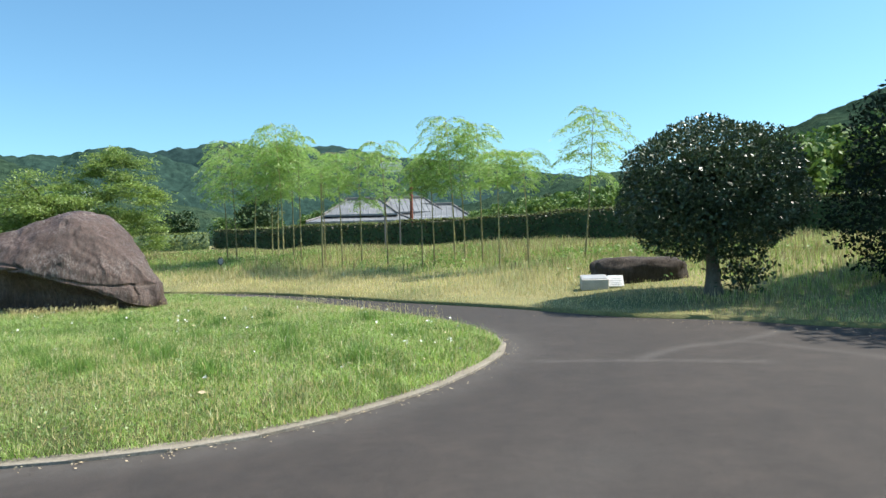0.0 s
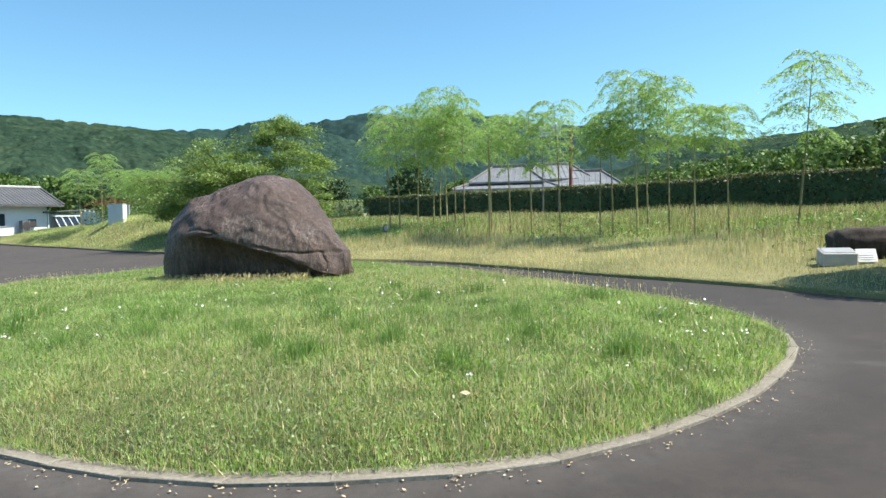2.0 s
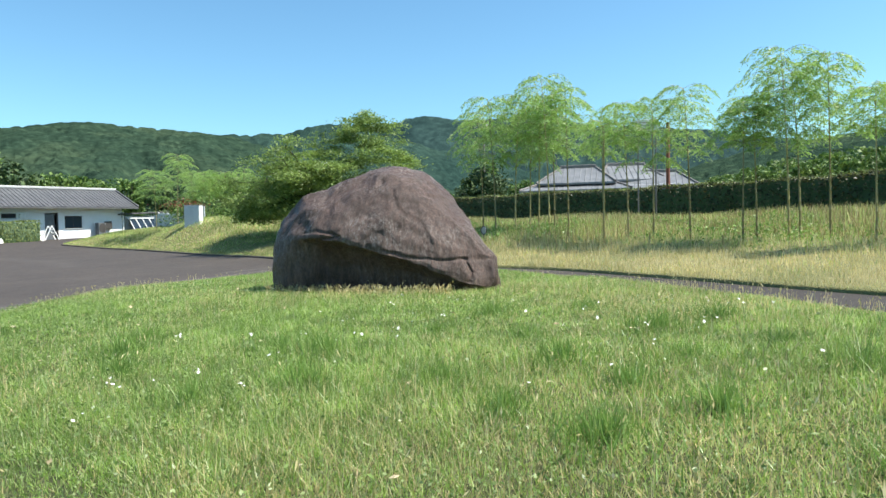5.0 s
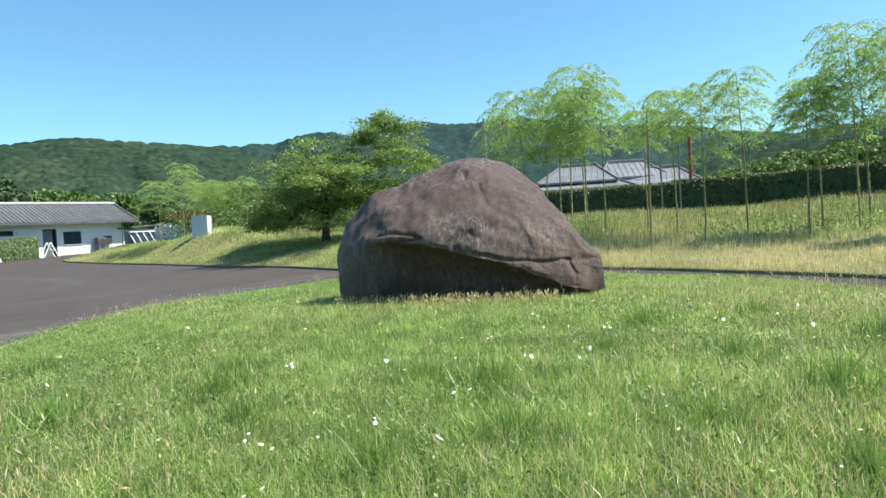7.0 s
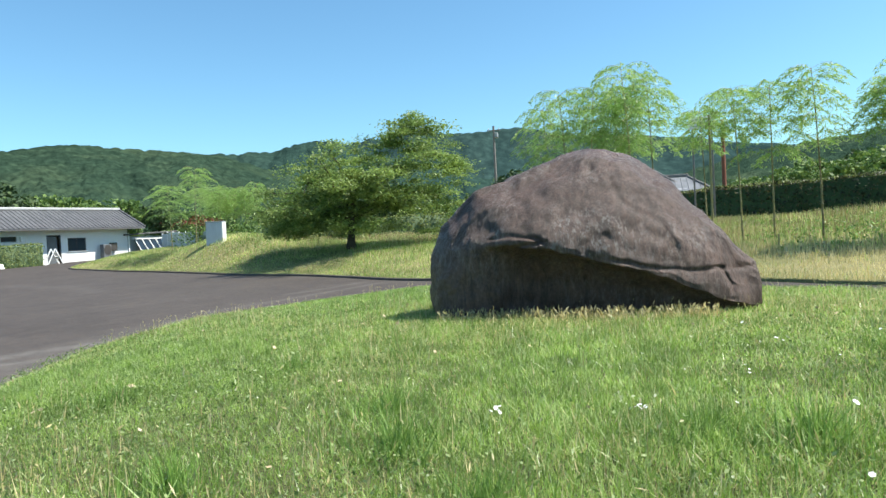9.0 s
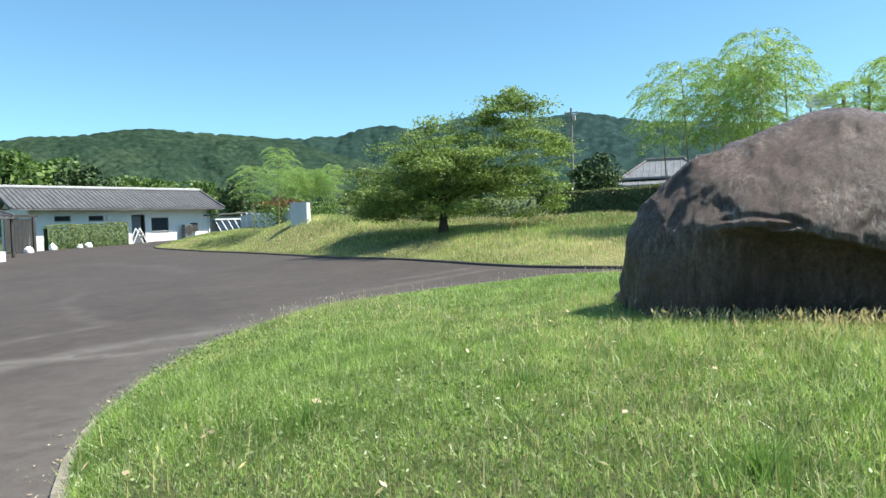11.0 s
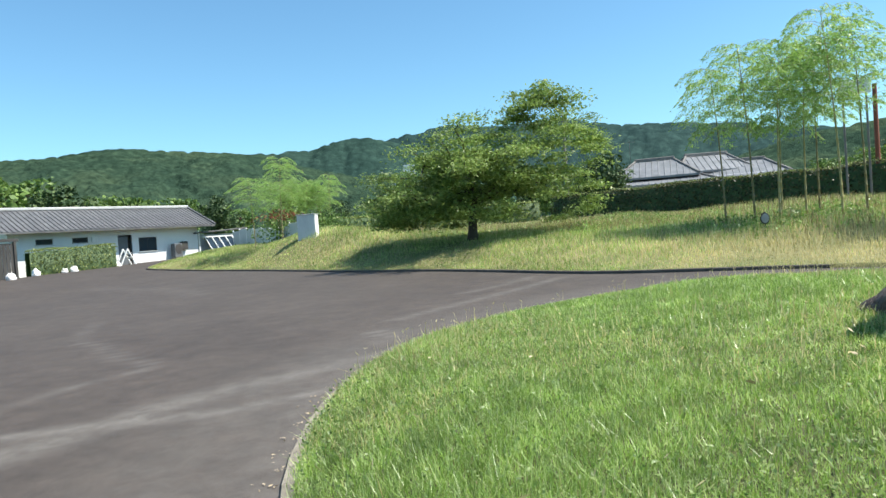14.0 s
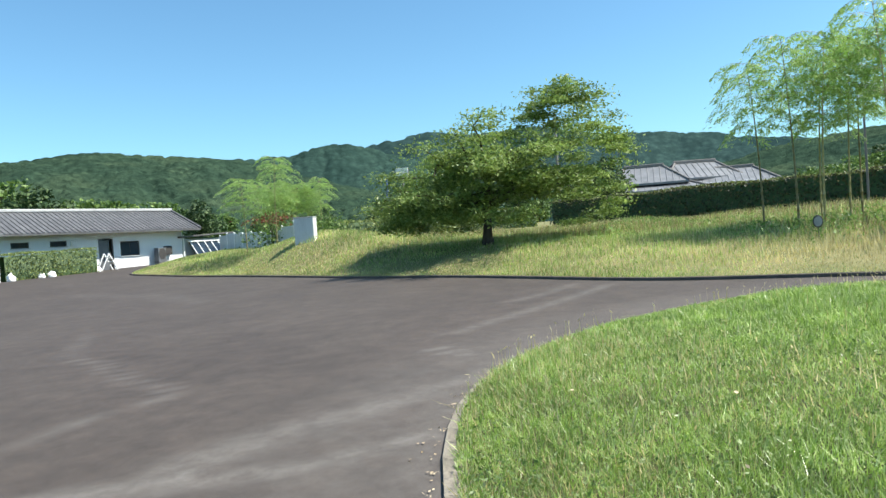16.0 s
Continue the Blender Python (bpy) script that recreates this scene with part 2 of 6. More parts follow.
DARK_WOOD_PAINT = surface("dark_timber", (0.035, 0.033, 0.032), (0.07, 0.065, 0.06), 3, 40, 0.7, 0.3, 0.003, 0.7, stretch=(1, 1, 0.3))
GREY_DOOR = surface("grey_steel_door", (0.10, 0.11, 0.12), (0.15, 0.16, 0.17), 2, 50, 0.5, 0.1, 0.002, 0.85)
GREY_METAL = surface("painted_grey_metal", (0.30, 0.31, 0.32), (0.40, 0.41, 0.42), 3, 60, 0.5, 0.1, 0.002, 0.85)
WHITE_PAINT = surface("white_paint", (0.76, 0.76, 0.75), (0.82, 0.82, 0.81), 3, 60, 0.6, 0.1, 0.002, 0.9)
PALE_STONE = surface("pale_granite", (0.42, 0.40, 0.38), (0.55, 0.53, 0.50), 6, 90, 0.7, 0.3, 0.002, 0.75)
THATCH = surface("dark_shaggy_stone", (0.050, 0.038, 0.032), (0.115, 0.09, 0.075), 6, 40, 0.95, 1.0, 0.03, 0.4, stretch=(1.5, 1.5, 0.35))
RUST = surface("red_brown_timber", (0.20, 0.06, 0.035), (0.28, 0.10, 0.06), 3, 40, 0.8, 0.3, 0.004, 0.7)
RED_LEAF = leafy("red_leaves", (0.14, 0.03, 0.02), (0.22, 0.06, 0.03), (0.26, 0.12, 0.05), 0.5, 0.3, 0.5)
POLE = surface("concrete_pole", (0.16, 0.15, 0.14), (0.24, 0.22, 0.21), 2, 40, 0.85, 0.2, 0.003, 0.8)
BLUE = surface("blue_paint", (0.04, 0.07, 0.22), (0.06, 0.10, 0.28), 3, 50, 0.5, 0.1, 0.002, 0.85)
# distance haze is mixed into these greens, bluest for the far ridge
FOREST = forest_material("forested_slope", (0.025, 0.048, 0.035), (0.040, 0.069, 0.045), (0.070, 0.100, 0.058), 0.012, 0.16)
FOREST_MID = forest_material("middle_hazed_forest", (0.024, 0.049, 0.042), (0.034, 0.064, 0.053), (0.047, 0.082, 0.064), 0.005, 0.09)
FOREST_FAR = forest_material("far_hazed_forest", (0.028, 0.054, 0.052), (0.036, 0.066, 0.062), (0.046, 0.080, 0.072), 0.004, 0.06)


def glass_material():
    m, n, l, p = nodes_of("dark_window_glass")
    p.inputs["Base Color"].default_value = (0.02, 0.03, 0.04, 1)
    p.inputs["Roughness"].default_value = 0.06
    p.inputs["Specular IOR Level"].default_value = 0.7
    return m


GLASS = glass_material()


# ---- building helpers ----
def sm(a, b, v):
    k = np.clip((np.asarray(v, float) - a) / (b - a), 0, 1)
    return k * k * (3 - 2 * k)


def np_mesh(name, verts, faces, smooth=False):
    """A mesh from arrays; faces all have the same number of corners."""
    verts, faces = np.asarray(verts, np.float32), np.asarray(faces, np.int32)
    me = bpy.data.meshes.new(name)
    me.vertices.add(len(verts))
    me.vertices.foreach_set("co", verts.ravel())
    k = faces.shape[1]
    me.loops.add(faces.size)
    me.loops.foreach_set("vertex_index", faces.ravel())
    me.polygons.add(len(faces))
    me.polygons.foreach_set("loop_start", np.arange(0, faces.size, k, dtype=np.int32))
    me.polygons.foreach_set("loop_total", np.full(len(faces), k, np.int32))
    if smooth:
        me.polygons.foreach_set("use_smooth", np.ones(len(faces), bool))
    me.update(calc_edges=True)
    return me


def put(name, me, material, parent=None, label=""):
    ob = new(name, me)
    if not me.materials:
        me.materials.append(material)
    if parent is not None:
        ob.parent = parent
    if label:
        tagged(ob, label)
    return ob


def part(name, bm, material, parent=None, label="", smooth=False):
    me = bpy.data.meshes.new(name)
    for f in bm.faces:
        f.smooth = smooth
    bm.to_mesh(me)
    bm.free()
    return put(name, me, material, parent, label)


def base_at(name, x, y, z, turn=0.0):
    ob = new(name)
    ob.matrix_world = pose(x, y, z, 0, 0, turn)
    return ob


def box(bm, cx, cy, cz, sx, sy, sz, bevel=0.0, m=None):
    """A bevelled block round a centre."""
    r = bmesh.ops.create_cube(bm, size=1.0)
    vs = r["verts"]
    bmesh.ops.scale(bm, vec=(sx, sy, sz), verts=vs)
    if bevel:
        es = list({e for v in vs for e in v.link_edges})
        r2 = bmesh.ops.bevel(bm, geom=es, offset=bevel, segments=1, affect="EDGES")
        vs = list({v for f in r2["faces"] for v in f.verts} | {v for v in vs if v.is_valid})
    mm = Matrix.Translation((cx, cy, cz))
    if m is not None:
        mm = mm @ m
    bmesh.ops.transform(bm, matrix=mm, verts=vs)
    return vs


def block(cx, cy, cz, sx, sy, sz, bevel=0.01, m=None):
    bm = bmesh.new()
    box(bm, cx, cy, cz, sx, sy, sz, bevel, m)
    return bm


def tube_arrays(path, radii, sides=8):
    """A tapered tube along a path: vertices and quads."""
    path = np.asarray(path, float)
    n = len(path)
    d = np.gradient(path, axis=0)
    d /= np.linalg.norm(d, axis=1)[:, None] + 1e-9
    ref = np.where(np.abs(d[:, 2:3]) > 0.9, np.array([[1.0, 0, 0]]), np.array([[0, 0, 1.0]]))
    u = np.cross(d, ref)
    u /= np.linalg.norm(u, axis=1)[:, None] + 1e-9
    w = np.cross(d, u)
    a = np.linspace(0, 2 * np.pi, sides, endpoint=False)
    v = path[:, None] + np.asarray(radii)[:, None, None] * (np.cos(a)[None, :, None] * u[:, None] + np.sin(a)[None, :, None] * w[:, None])
    i, j = np.meshgrid(np.arange(n - 1), np.arange(sides), indexing="ij")
    q = np.stack([i * sides + j, i * sides + (j + 1) % sides, (i + 1) * sides + (j + 1) % sides, (i + 1) * sides + j], -1)
    return v.reshape(-1, 3), q.reshape(-1, 4)


def join_arrays(items):
    vs, fs, k = [], [], 0
    for v, f in items:
        vs.append(v)
        fs.append(np.asarray(f) + k)
        k += len(v)
    return np.concatenate(vs), np.concatenate(fs)


def leaf_quads(rng, centres, length, width, flat=0.0, droop=None, jitter=0.35):
    """A pointed four-cornered leaf at each centre, turned at random; flat draws them level, droop gives main directions."""
    n = len(centres)
    d = rng.normal(size=(n, 3))
    if droop is not None:
        d = droop + 0.55 * d
    d[:, 2] *= 1 - flat
    d /= np.linalg.norm(d, axis=1)[:, None] + 1e-9
    r = rng.normal(size=(n, 3))
    r[:, 2] += 0
    s = np.cross(d, r)
    if flat:
        s[:, 2] *= 1 - flat
    s /= np.linalg.norm(s, axis=1)[:, None] + 1e-9
    L = (length * (1 + jitter * rng.normal(size=n)).clip(0.4, 2))[:, None]
    W = (width * (1 + jitter * rng.normal(size=n)).clip(0.4, 2))[:, None]
    v = np.stack([centres - d * L / 2, centres + s * W / 2, centres + d * L / 2, centres - s * W / 2], 1).reshape(-1, 3)
    return v, np.arange(4 * n).reshape(n, 4)


def blades(rng, xy, z, height, width, lean=0.45):
    """One bent-over blade of grass at each place."""
    n = len(xy)
    a, b = rng.uniform(0, 2 * np.pi, n), rng.uniform(0, 2 * np.pi, n)
    k = np.abs(rng.normal(0, lean, n))
    h = np.broadcast_to(height, (n,)) * rng.uniform(0.5, 1.25, n)
    w = np.broadcast_to(width, (n,)) * rng.uniform(0.7, 1.3, n)
    foot = np.c_[xy, z - 0.01]
    side = np.c_[np.cos(a), np.sin(a), np.zeros(n)] * w[:, None] / 2
    tip = foot + np.c_[np.cos(b) * k * h, np.sin(b) * k * h, h]
    v = np.stack([foot - side, foot + side, tip], 1).reshape(-1, 3)
    return v, np.arange(3 * n).reshape(n, 3)


def spline(points, step=0.3, closed=False):
    """An even polyline through the points (Catmull-Rom)."""
    p = np.asarray(points, float)
    n = len(p)
    out = []
    for i in range(n if closed else n - 1):
        q = [p[(i + k) % n] if closed else p[min(max(i + k, 0), n - 1)] for k in (-1, 0, 1, 2)]
        for t in np.linspace(0, 1, 24, endpoint=False):
            out.append(0.5 * (2 * q[1] + (q[2] - q[0]) * t + (2 * q[0] - 5 * q[1] + 4 * q[2] - q[3]) * t ** 2 + (3 * q[1] - q[0] - 3 * q[2] + q[3]) * t ** 3))
    out.append(p[0] if closed else p[-1])
    out = np.array(out)
    s = np.r_[0, np.cumsum(np.linalg.norm(np.diff(out, axis=0), axis=1))]
    m = max(2, int(round(s[-1] / step)))
    t = np.linspace(0, s[-1], m + 1)
    return np.c_[np.interp(t, s, out[:, 0]), np.interp(t, s, out[:, 1])]


def off_line(px, py, line):
    """The distance of each place from a polyline."""
    best = np.full(np.shape(px), 1e9)
    for (ax, ay), (bx, by) in zip(line[:-1], line[1:]):
        dx, dy = bx - ax, by - ay
        t = np.clip(((px - ax) * dx + (py - ay) * dy) / (dx * dx + dy * dy + 1e-9), 0, 1)
        best = np.minimum(best, np.hypot(px - ax - t * dx, py - ay - t * dy))
    return best


def inside(px, py, ring):
    c = np.zeros(np.shape(px), bool)
    for (ax, ay), (bx, by) in zip(ring[:-1], ring[1:]):
        if ay != by:
            c ^= ((ay > py) != (by > py)) & (px < (bx - ax) * (py - ay) / (by - ay) + ax)
    return c


# ---- the lie of the land ----
def paved(x, y):
    """Height of the paved court: a gentle slope, steeper towards the white building."""
    x, y = np.clip(x, -60, 40), np.clip(y, -30, 90)
    q = (y - x) * 0.7071
    return 0.42 * sm(-30, -44, x) + 0.103 + 0.02 * x + 0.02 * y + 0.0125 * np.logaddexp(0, (q - 29) / 3) * 3


ISLAND = [(-4.3, 4.72), (-3.0, 4.56), (-1.5, 4.96), (-0.4, 5.96), (0.26, 7.07), (0.64, 8.2), (0.56, 9.3), (-0.2, 11.0), (-2.0, 13.4), (-4.8, 16.6),
          (-7.4, 18.6), (-9.6, 19.2), (-11.5, 18.5), (-12.9, 17.1), (-13.7, 15.4), (-13.95, 13.7), (-13.6, 11.9), (-12.85, 10.2), (-11.86, 8.85), (-10.25, 7.53), (-8.0, 6.2), (-5.9, 5.28)]
island_ring = spline(ISLAND, 0.3, True)
FIELD = [(22, 0.0), (14, 4.2), (8.5, 6.6), (5.4, 8.4), (4.1, 9.7), (2.75, 10.65), (1.2, 12.5), (-1.0, 14.7), (-3.2, 17.0), (-5.6, 19.2), (-8.8, 21.0), (-12.4, 22.6), (-15.6, 25.2), (-18.0, 27.0), (-21.5, 28.9),
         (-25.0, 31.3), (-30.3, 34.7), (-33.2, 35.9), (-36.0, 36.9), (-37.8, 37.5), (-39.0, 38.7), (-40.3, 41.2), (-42.0, 45.5), (-43.2, 49.0), (-43.5, 52.0), (-45.5, 58.0), (-52, 72)]
field_edge = spline(FIELD, 0.4)
AWAY = np.array([0.64, 0.768])


def mound(x, y):
    """Height of the lawn on the island above the paving."""
    d = off_line(x, y, island_ring[::2])
    return 0.09 + 0.20 * (1 - np.exp(-d / 1.6))


def rough_field(x, y):
    d = off_line(x, y, field_edge[::3])
    near_post = np.exp(-((x + 27) ** 2 + (y - 36) ** 2) / 22)
    reach, bow = np.interp(x, [-16, -4], [2.0, 8.0]), np.interp(x, [-16, -4], [1.6, 2.4])
    return 0.04 + 0.66 * (1 - np.exp(-(d / reach) ** bow)) + 0.95 * near_post * sm(0, 3, d) + 0.05 * np.sin(x * 0.9 + 1) * np.cos(y * 0.7) * sm(0, 3, d)


def floor_at(x, y):
    """Ground height anywhere, on paving, island or field."""
    x, y = np.asarray(x, float), np.asarray(y, float)
    z = paved(x, y)
    isl = inside(x, y, island_ring)
    edge_ring = np.r_[field_edge, [[120, 200], [120, 0]], field_edge[:1]]
    fld = inside(x, y, edge_ring)
    return np.where(isl, z + mound(x, y), np.where(fld, z + rough_field(x, y), z))


def ground_z(x, y):
    return float(floor_at(np.array([x]), np.array([y]))[0])


# ---- structure: ground, court, island, field ----
def spread(lo, hi, step, reach):
    a = np.arange(lo, hi + step / 2, step)
    out = step * 1.35 ** np.arange(1, 40)
    o = np.cumsum(out)
    o = o[o < reach]
    return np.r_[(lo - o)[::-1], a, hi + o]


def grid_mesh(name, xs, ys, fz):
    X, Y = np.meshgrid(xs, ys, indexing="ij")
    v = np.c_[X.ravel(), Y.ravel(), fz(X.ravel(), Y.ravel())]
    ny = len(ys)
    i, j = np.meshgrid(np.arange(len(xs) - 1), np.arange(ny - 1), indexing="ij")
    a = (i * ny + j).ravel()
    return np_mesh(name, v, np.c_[a, a + ny, a + ny + 1, a + 1], True)


ground = put("ground", grid_mesh("ground", spread(-64, 44, 2.0, 2600), spread(-34, 94, 2.0, 2600), lambda x, y: paved(x, y) - 0.12), FAR_GROUND)
tagged(ground, "rough grassy ground running out to the hills", "ground", kind="structure")

court = grid_mesh("road", np.r_[np.arange(-46, -24.1, 0.6), np.arange(-24, 0, 0.22), np.arange(0, 5.4, 0.09), np.arange(5.4, 26.1, 0.6)], np.r_[np.arange(-14, -2.1, 0.6), np.arange(-2, 4.5, 0.22), np.arange(4.5, 9.4, 0.09), np.arange(9.4, 26, 0.22), np.arange(26, 60.1, 0.6)], paved)
cv = np.empty(len(court.vertices) * 3, np.float32)
court.vertices.foreach_get("co", cv)
cv = cv.reshape(-1, 3)
rng = np.random.default_rng(5)
DUST = [
    ([(0.94, 7.36), (2.0, 7.16), (3.2, 6.8)], 0.06, 0.75), ([(2.0, 7.16), (2.65, 7.8), (3.47, 8.07), (4.46, 8.85)], 0.08, 0.75), ([(3.47, 8.07), (4.0, 7.32), (4.4, 6.5), (4.6, 5.0)], 0.08, 0.5),
    ([(-16.4, 11.3), (-15.7, 11.7), (-14.85, 12.0), (-14.35, 12.35), (-14.0, 12.8)], 0.13, 1.0), ([(-16.2, 9.8), (-15.6, 11.5), (-15.4, 12.4), (-14.9, 13.2), (-14.4, 14.0), (-14.0, 14.8), (-13.7, 16.3)], 0.3, 0.75),
    ([(-15.1, 16.15), (-14.25, 15.2)], 0.05, 0.9), ([(-15.1, 17.1), (-14.4, 19.0), (-13.9, 20.4), (-13.3, 22.3)], 0.14, 0.55), ([(-14.9, 20.4), (-14.4, 21.6), (-14.1, 22.8)], 0.14, 0.45),
    ([(-22.9, 19.0), (-21.0, 16.6), (-19.8, 15.9), (-18.5, 14.9), (-17.2, 14.1), (-17.4, 13.2), (-17.5, 12.0)], 0.07, 0.55), ([(-24.0, 24.0), (-28.0, 27.0), (-33.0, 29.0)], 0.3, 0.25), ([(-8.0, 2.0), (-5.0, 0.5), (-1.0, 2.0), (1.0, 4.2)], 0.4, 0.22),
]
dust = np.zeros(len(cv))
for line, width, amount in DUST:
    dust = np.maximum(dust, amount * np.exp(-(off_line(cv[:, 0], cv[:, 1], spline(line, 0.5)) / width) ** 2))
kerb_off = off_line(cv[:, 0], cv[:, 1], island_ring[::2])
dust = np.maximum(dust, 0.55 * np.exp(-(np.maximum(kerb_off - 0.15, 0) / 0.28) ** 2))
dust = np.maximum(dust, 0.34 * np.exp(-((kerb_off - 0.7) / 0.8) ** 2) * sm(-4, -12, cv[:, 0]))
court.attributes.new("court_tone", "FLOAT", "POINT").data.foreach_set("value", (sm(-0.5, -8.0, cv[:, 0] + 0.4 * np.sin(cv[:, 1] * 0.8))).astype(np.float32))
court.attributes.new("dust", "FLOAT", "POINT").data.foreach_set("value", dust.astype(np.float32))
road = tagged(put("road", court, ASPHALT), "worn brown-grey asphalt court with pale dusty tracks", "asphalt", kind="structure")


def island_lawn():
    c = np.array([-6.7, 11.6])
    rings = [0.996, 0.982, 0.93, 0.86, 0.78, 0.68, 0.56, 0.42, 0.28, 0.14, 0.04]
    ring = island_ring[:-1]
    n = len(ring)
    p = np.concatenate([c + (ring - c) * k for k in rings])
    z = paved(p[:, 0], p[:, 1]) + mound(p[:, 0], p[:, 1])
    z[:n] = paved(p[:n, 0], p[:n, 1]) - 0.03
    z[n:2 * n] = paved(p[n:2 * n, 0], p[n:2 * n, 1]) + 0.06
    i, j = np.meshgrid(np.arange(len(rings) - 1), np.arange(n), indexing="ij")
    q = np.stack([i * n + j, i * n + (j + 1) % n, (i + 1) * n + (j + 1) % n, (i + 1) * n + j], -1).reshape(-1, 4)
    return np_mesh("lawn", np.c_[p, z], q, True)


tagged(put("lawn", island_lawn(), SOIL), "low grassy mound on an island inside the kerb", "lawn", kind="structure")


def field_sheet():
    rows = np.array([0, 0.03, 0.5, 1, 2, 3.5, 5, 7, 9, 12, 15, 19, 24, 30, 38, 48, 60, 80, 110])
    p = (field_edge[None] + rows[:, None, None] * AWAY).reshape(-1, 2)
    n = len(field_edge)
    z = paved(p[:, 0], p[:, 1]) + rough_field(p[:, 0], p[:, 1])
    z[:n] = paved(p[:n, 0], p[:n, 1]) - 0.06
    z[n:2 * n] = paved(p[:n, 0], p[:n, 1]) + 0.06
    i, j = np.meshgrid(np.arange(len(rows) - 1), np.arange(n - 1), indexing="ij")
    q = np.stack([i * n + j, (i + 1) * n + j, (i + 1) * n + j + 1, i * n + j + 1], -1).reshape(-1, 4)
    return np_mesh("field", np.c_[p, z], q[:, ::-1], True)


tagged(put("field", field_sheet(), FIELD_SOIL), "rough meadow rising from the asphalt edge to the hedge", "meadow", kind="structure")


# ---- hills ----
AZ = [-60, -45, -33, -28, -22, -16, -12, -8, -5, -1, 3, 6, 9, 13, 17, 21, 24, 27, 29, 31, 33.5, 38, 42.5, 45, 48, 51, 55, 60, 75, 95]
EL = [7.5, 9.5, 10.4, 8.6, 6.6, 5.9, 5.6, 6.0, 6.9, 7.2, 7.6, 8.2, 8.6, 8.5, 8.8, 8.4, 8.1, 8.1, 7.4, 7.5, 7.2, 7.6, 7.9, 7.8, 7.3, 7.2, 6.3, 5.6, 6.0, 5.0]


def crowns(u, v, seed):
    """Rounded tree crowns packed over a plane: 0 between them, 1 on their tops."""
    best = np.zeros(np.shape(u))
    iu, iv = np.floor(u), np.floor(v)
    for du in (-1, 0, 1):
        for dv in (-1, 0, 1):
            cu, cv_ = iu + du, iv + dv
            h = np.sin(cu * 127.1 + cv_ * 311.7 + seed) * 43758.5453
            g = np.sin(cu * 269.5 + cv_ * 183.3 + seed) * 28001.8384
            h, g = h - np.floor(h), g - np.floor(g)
            r = 0.55 + 0.4 * np.mod(h + g, 1.0)
            d2 = ((cu + h - u) ** 2 + (cv_ + g - v) ** 2) / r ** 2
            best = np.maximum(best, r * np.sqrt(np.clip(1 - d2, 0, 1)))
    return best


def hill(name, material, dist, depth, az_el, tree, step, rows, seed, label):
    """A wooded ridge: azimuth and elevation of its skyline, with crowns standing on the slope."""
    lo, hi = az_el[0][0], az_el[-1][0]
    az = np.arange(lo, hi, step)
    el = np.interp(az, [p[0] for p in az_el], [p[1] for p in az_el])
    rg = np.random.default_rng(seed)
    el = el + 0.03 * sum(rg.normal() * np.sin(az * f + rg.uniform(0, 6)) / f for f in (0.7, 1.3, 2.6))
    ks = np.linspace(0, 1, rows)
    a, k = np.meshgrid(np.radians(az), ks, indexing="xy")
    crest = dist * np.tan(np.radians(el))[None, :]
    fold = 0.16 * np.sin(a * 29 + 5 * k + seed) + 0.10 * np.sin(a * 61 - 7 * k) + 0.06 * np.sin(a * 113 + 11 * k)
    r = dist - depth * (1 - k) + depth * 0.5 * fold * (1 - k)
    h = 1.5 + crest * k ** 0.9 * (1 + 0.5 * fold * np.sin(np.pi * k))
    top = crowns(a * dist / tree, (k * depth * 1.1) / tree, seed)
    h = h + tree * 0.6 * (top - 0.55) - 14 * (k == 0)
    v = np.c_[(-np.sin(a) * r).ravel(), (np.cos(a) * r).ravel(), h.ravel()]
    back = np.c_[-np.sin(a[0]) * (dist + 150), np.cos(a[0]) * (dist + 150), np.full(len(az), -5.0)]
    n = len(az)
    i, j = np.meshgrid(np.arange(rows), np.arange(n - 1), indexing="ij")
    q = np.stack([i * n + j, i * n + j + 1, (i + 1) * n + j + 1, (i + 1) * n + j], -1).reshape(-1, 4)
    return tagged(put("backdrop", np_mesh(name, np.r_[v, back], q[:, ::-1], True), material), label, "hill", kind="structure")


SKYLINE = list(zip(AZ, EL))
hill("far_ridge", FOREST_FAR, 1700, 340, [p for p in SKYLINE if -12 <= p[0] <= 21] + [(24, 7.7), (28, 6.9), (34, 5.6), (60, 5.0), (95, 5.0)], 15, 0.25, 40, 3, "wooded mountain ridge on the horizon, tinted blue-green for haze")
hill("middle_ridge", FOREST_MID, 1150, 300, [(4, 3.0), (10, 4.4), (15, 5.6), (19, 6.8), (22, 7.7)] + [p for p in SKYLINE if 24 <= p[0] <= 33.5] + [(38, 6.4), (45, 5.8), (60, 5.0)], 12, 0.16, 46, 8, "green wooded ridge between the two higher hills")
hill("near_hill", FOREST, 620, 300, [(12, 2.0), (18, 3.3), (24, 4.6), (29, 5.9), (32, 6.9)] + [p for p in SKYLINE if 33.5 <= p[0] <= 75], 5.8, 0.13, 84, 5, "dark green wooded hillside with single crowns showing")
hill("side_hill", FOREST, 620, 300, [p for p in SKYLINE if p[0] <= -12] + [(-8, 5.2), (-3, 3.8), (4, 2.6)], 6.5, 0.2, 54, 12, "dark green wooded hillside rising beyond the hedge")


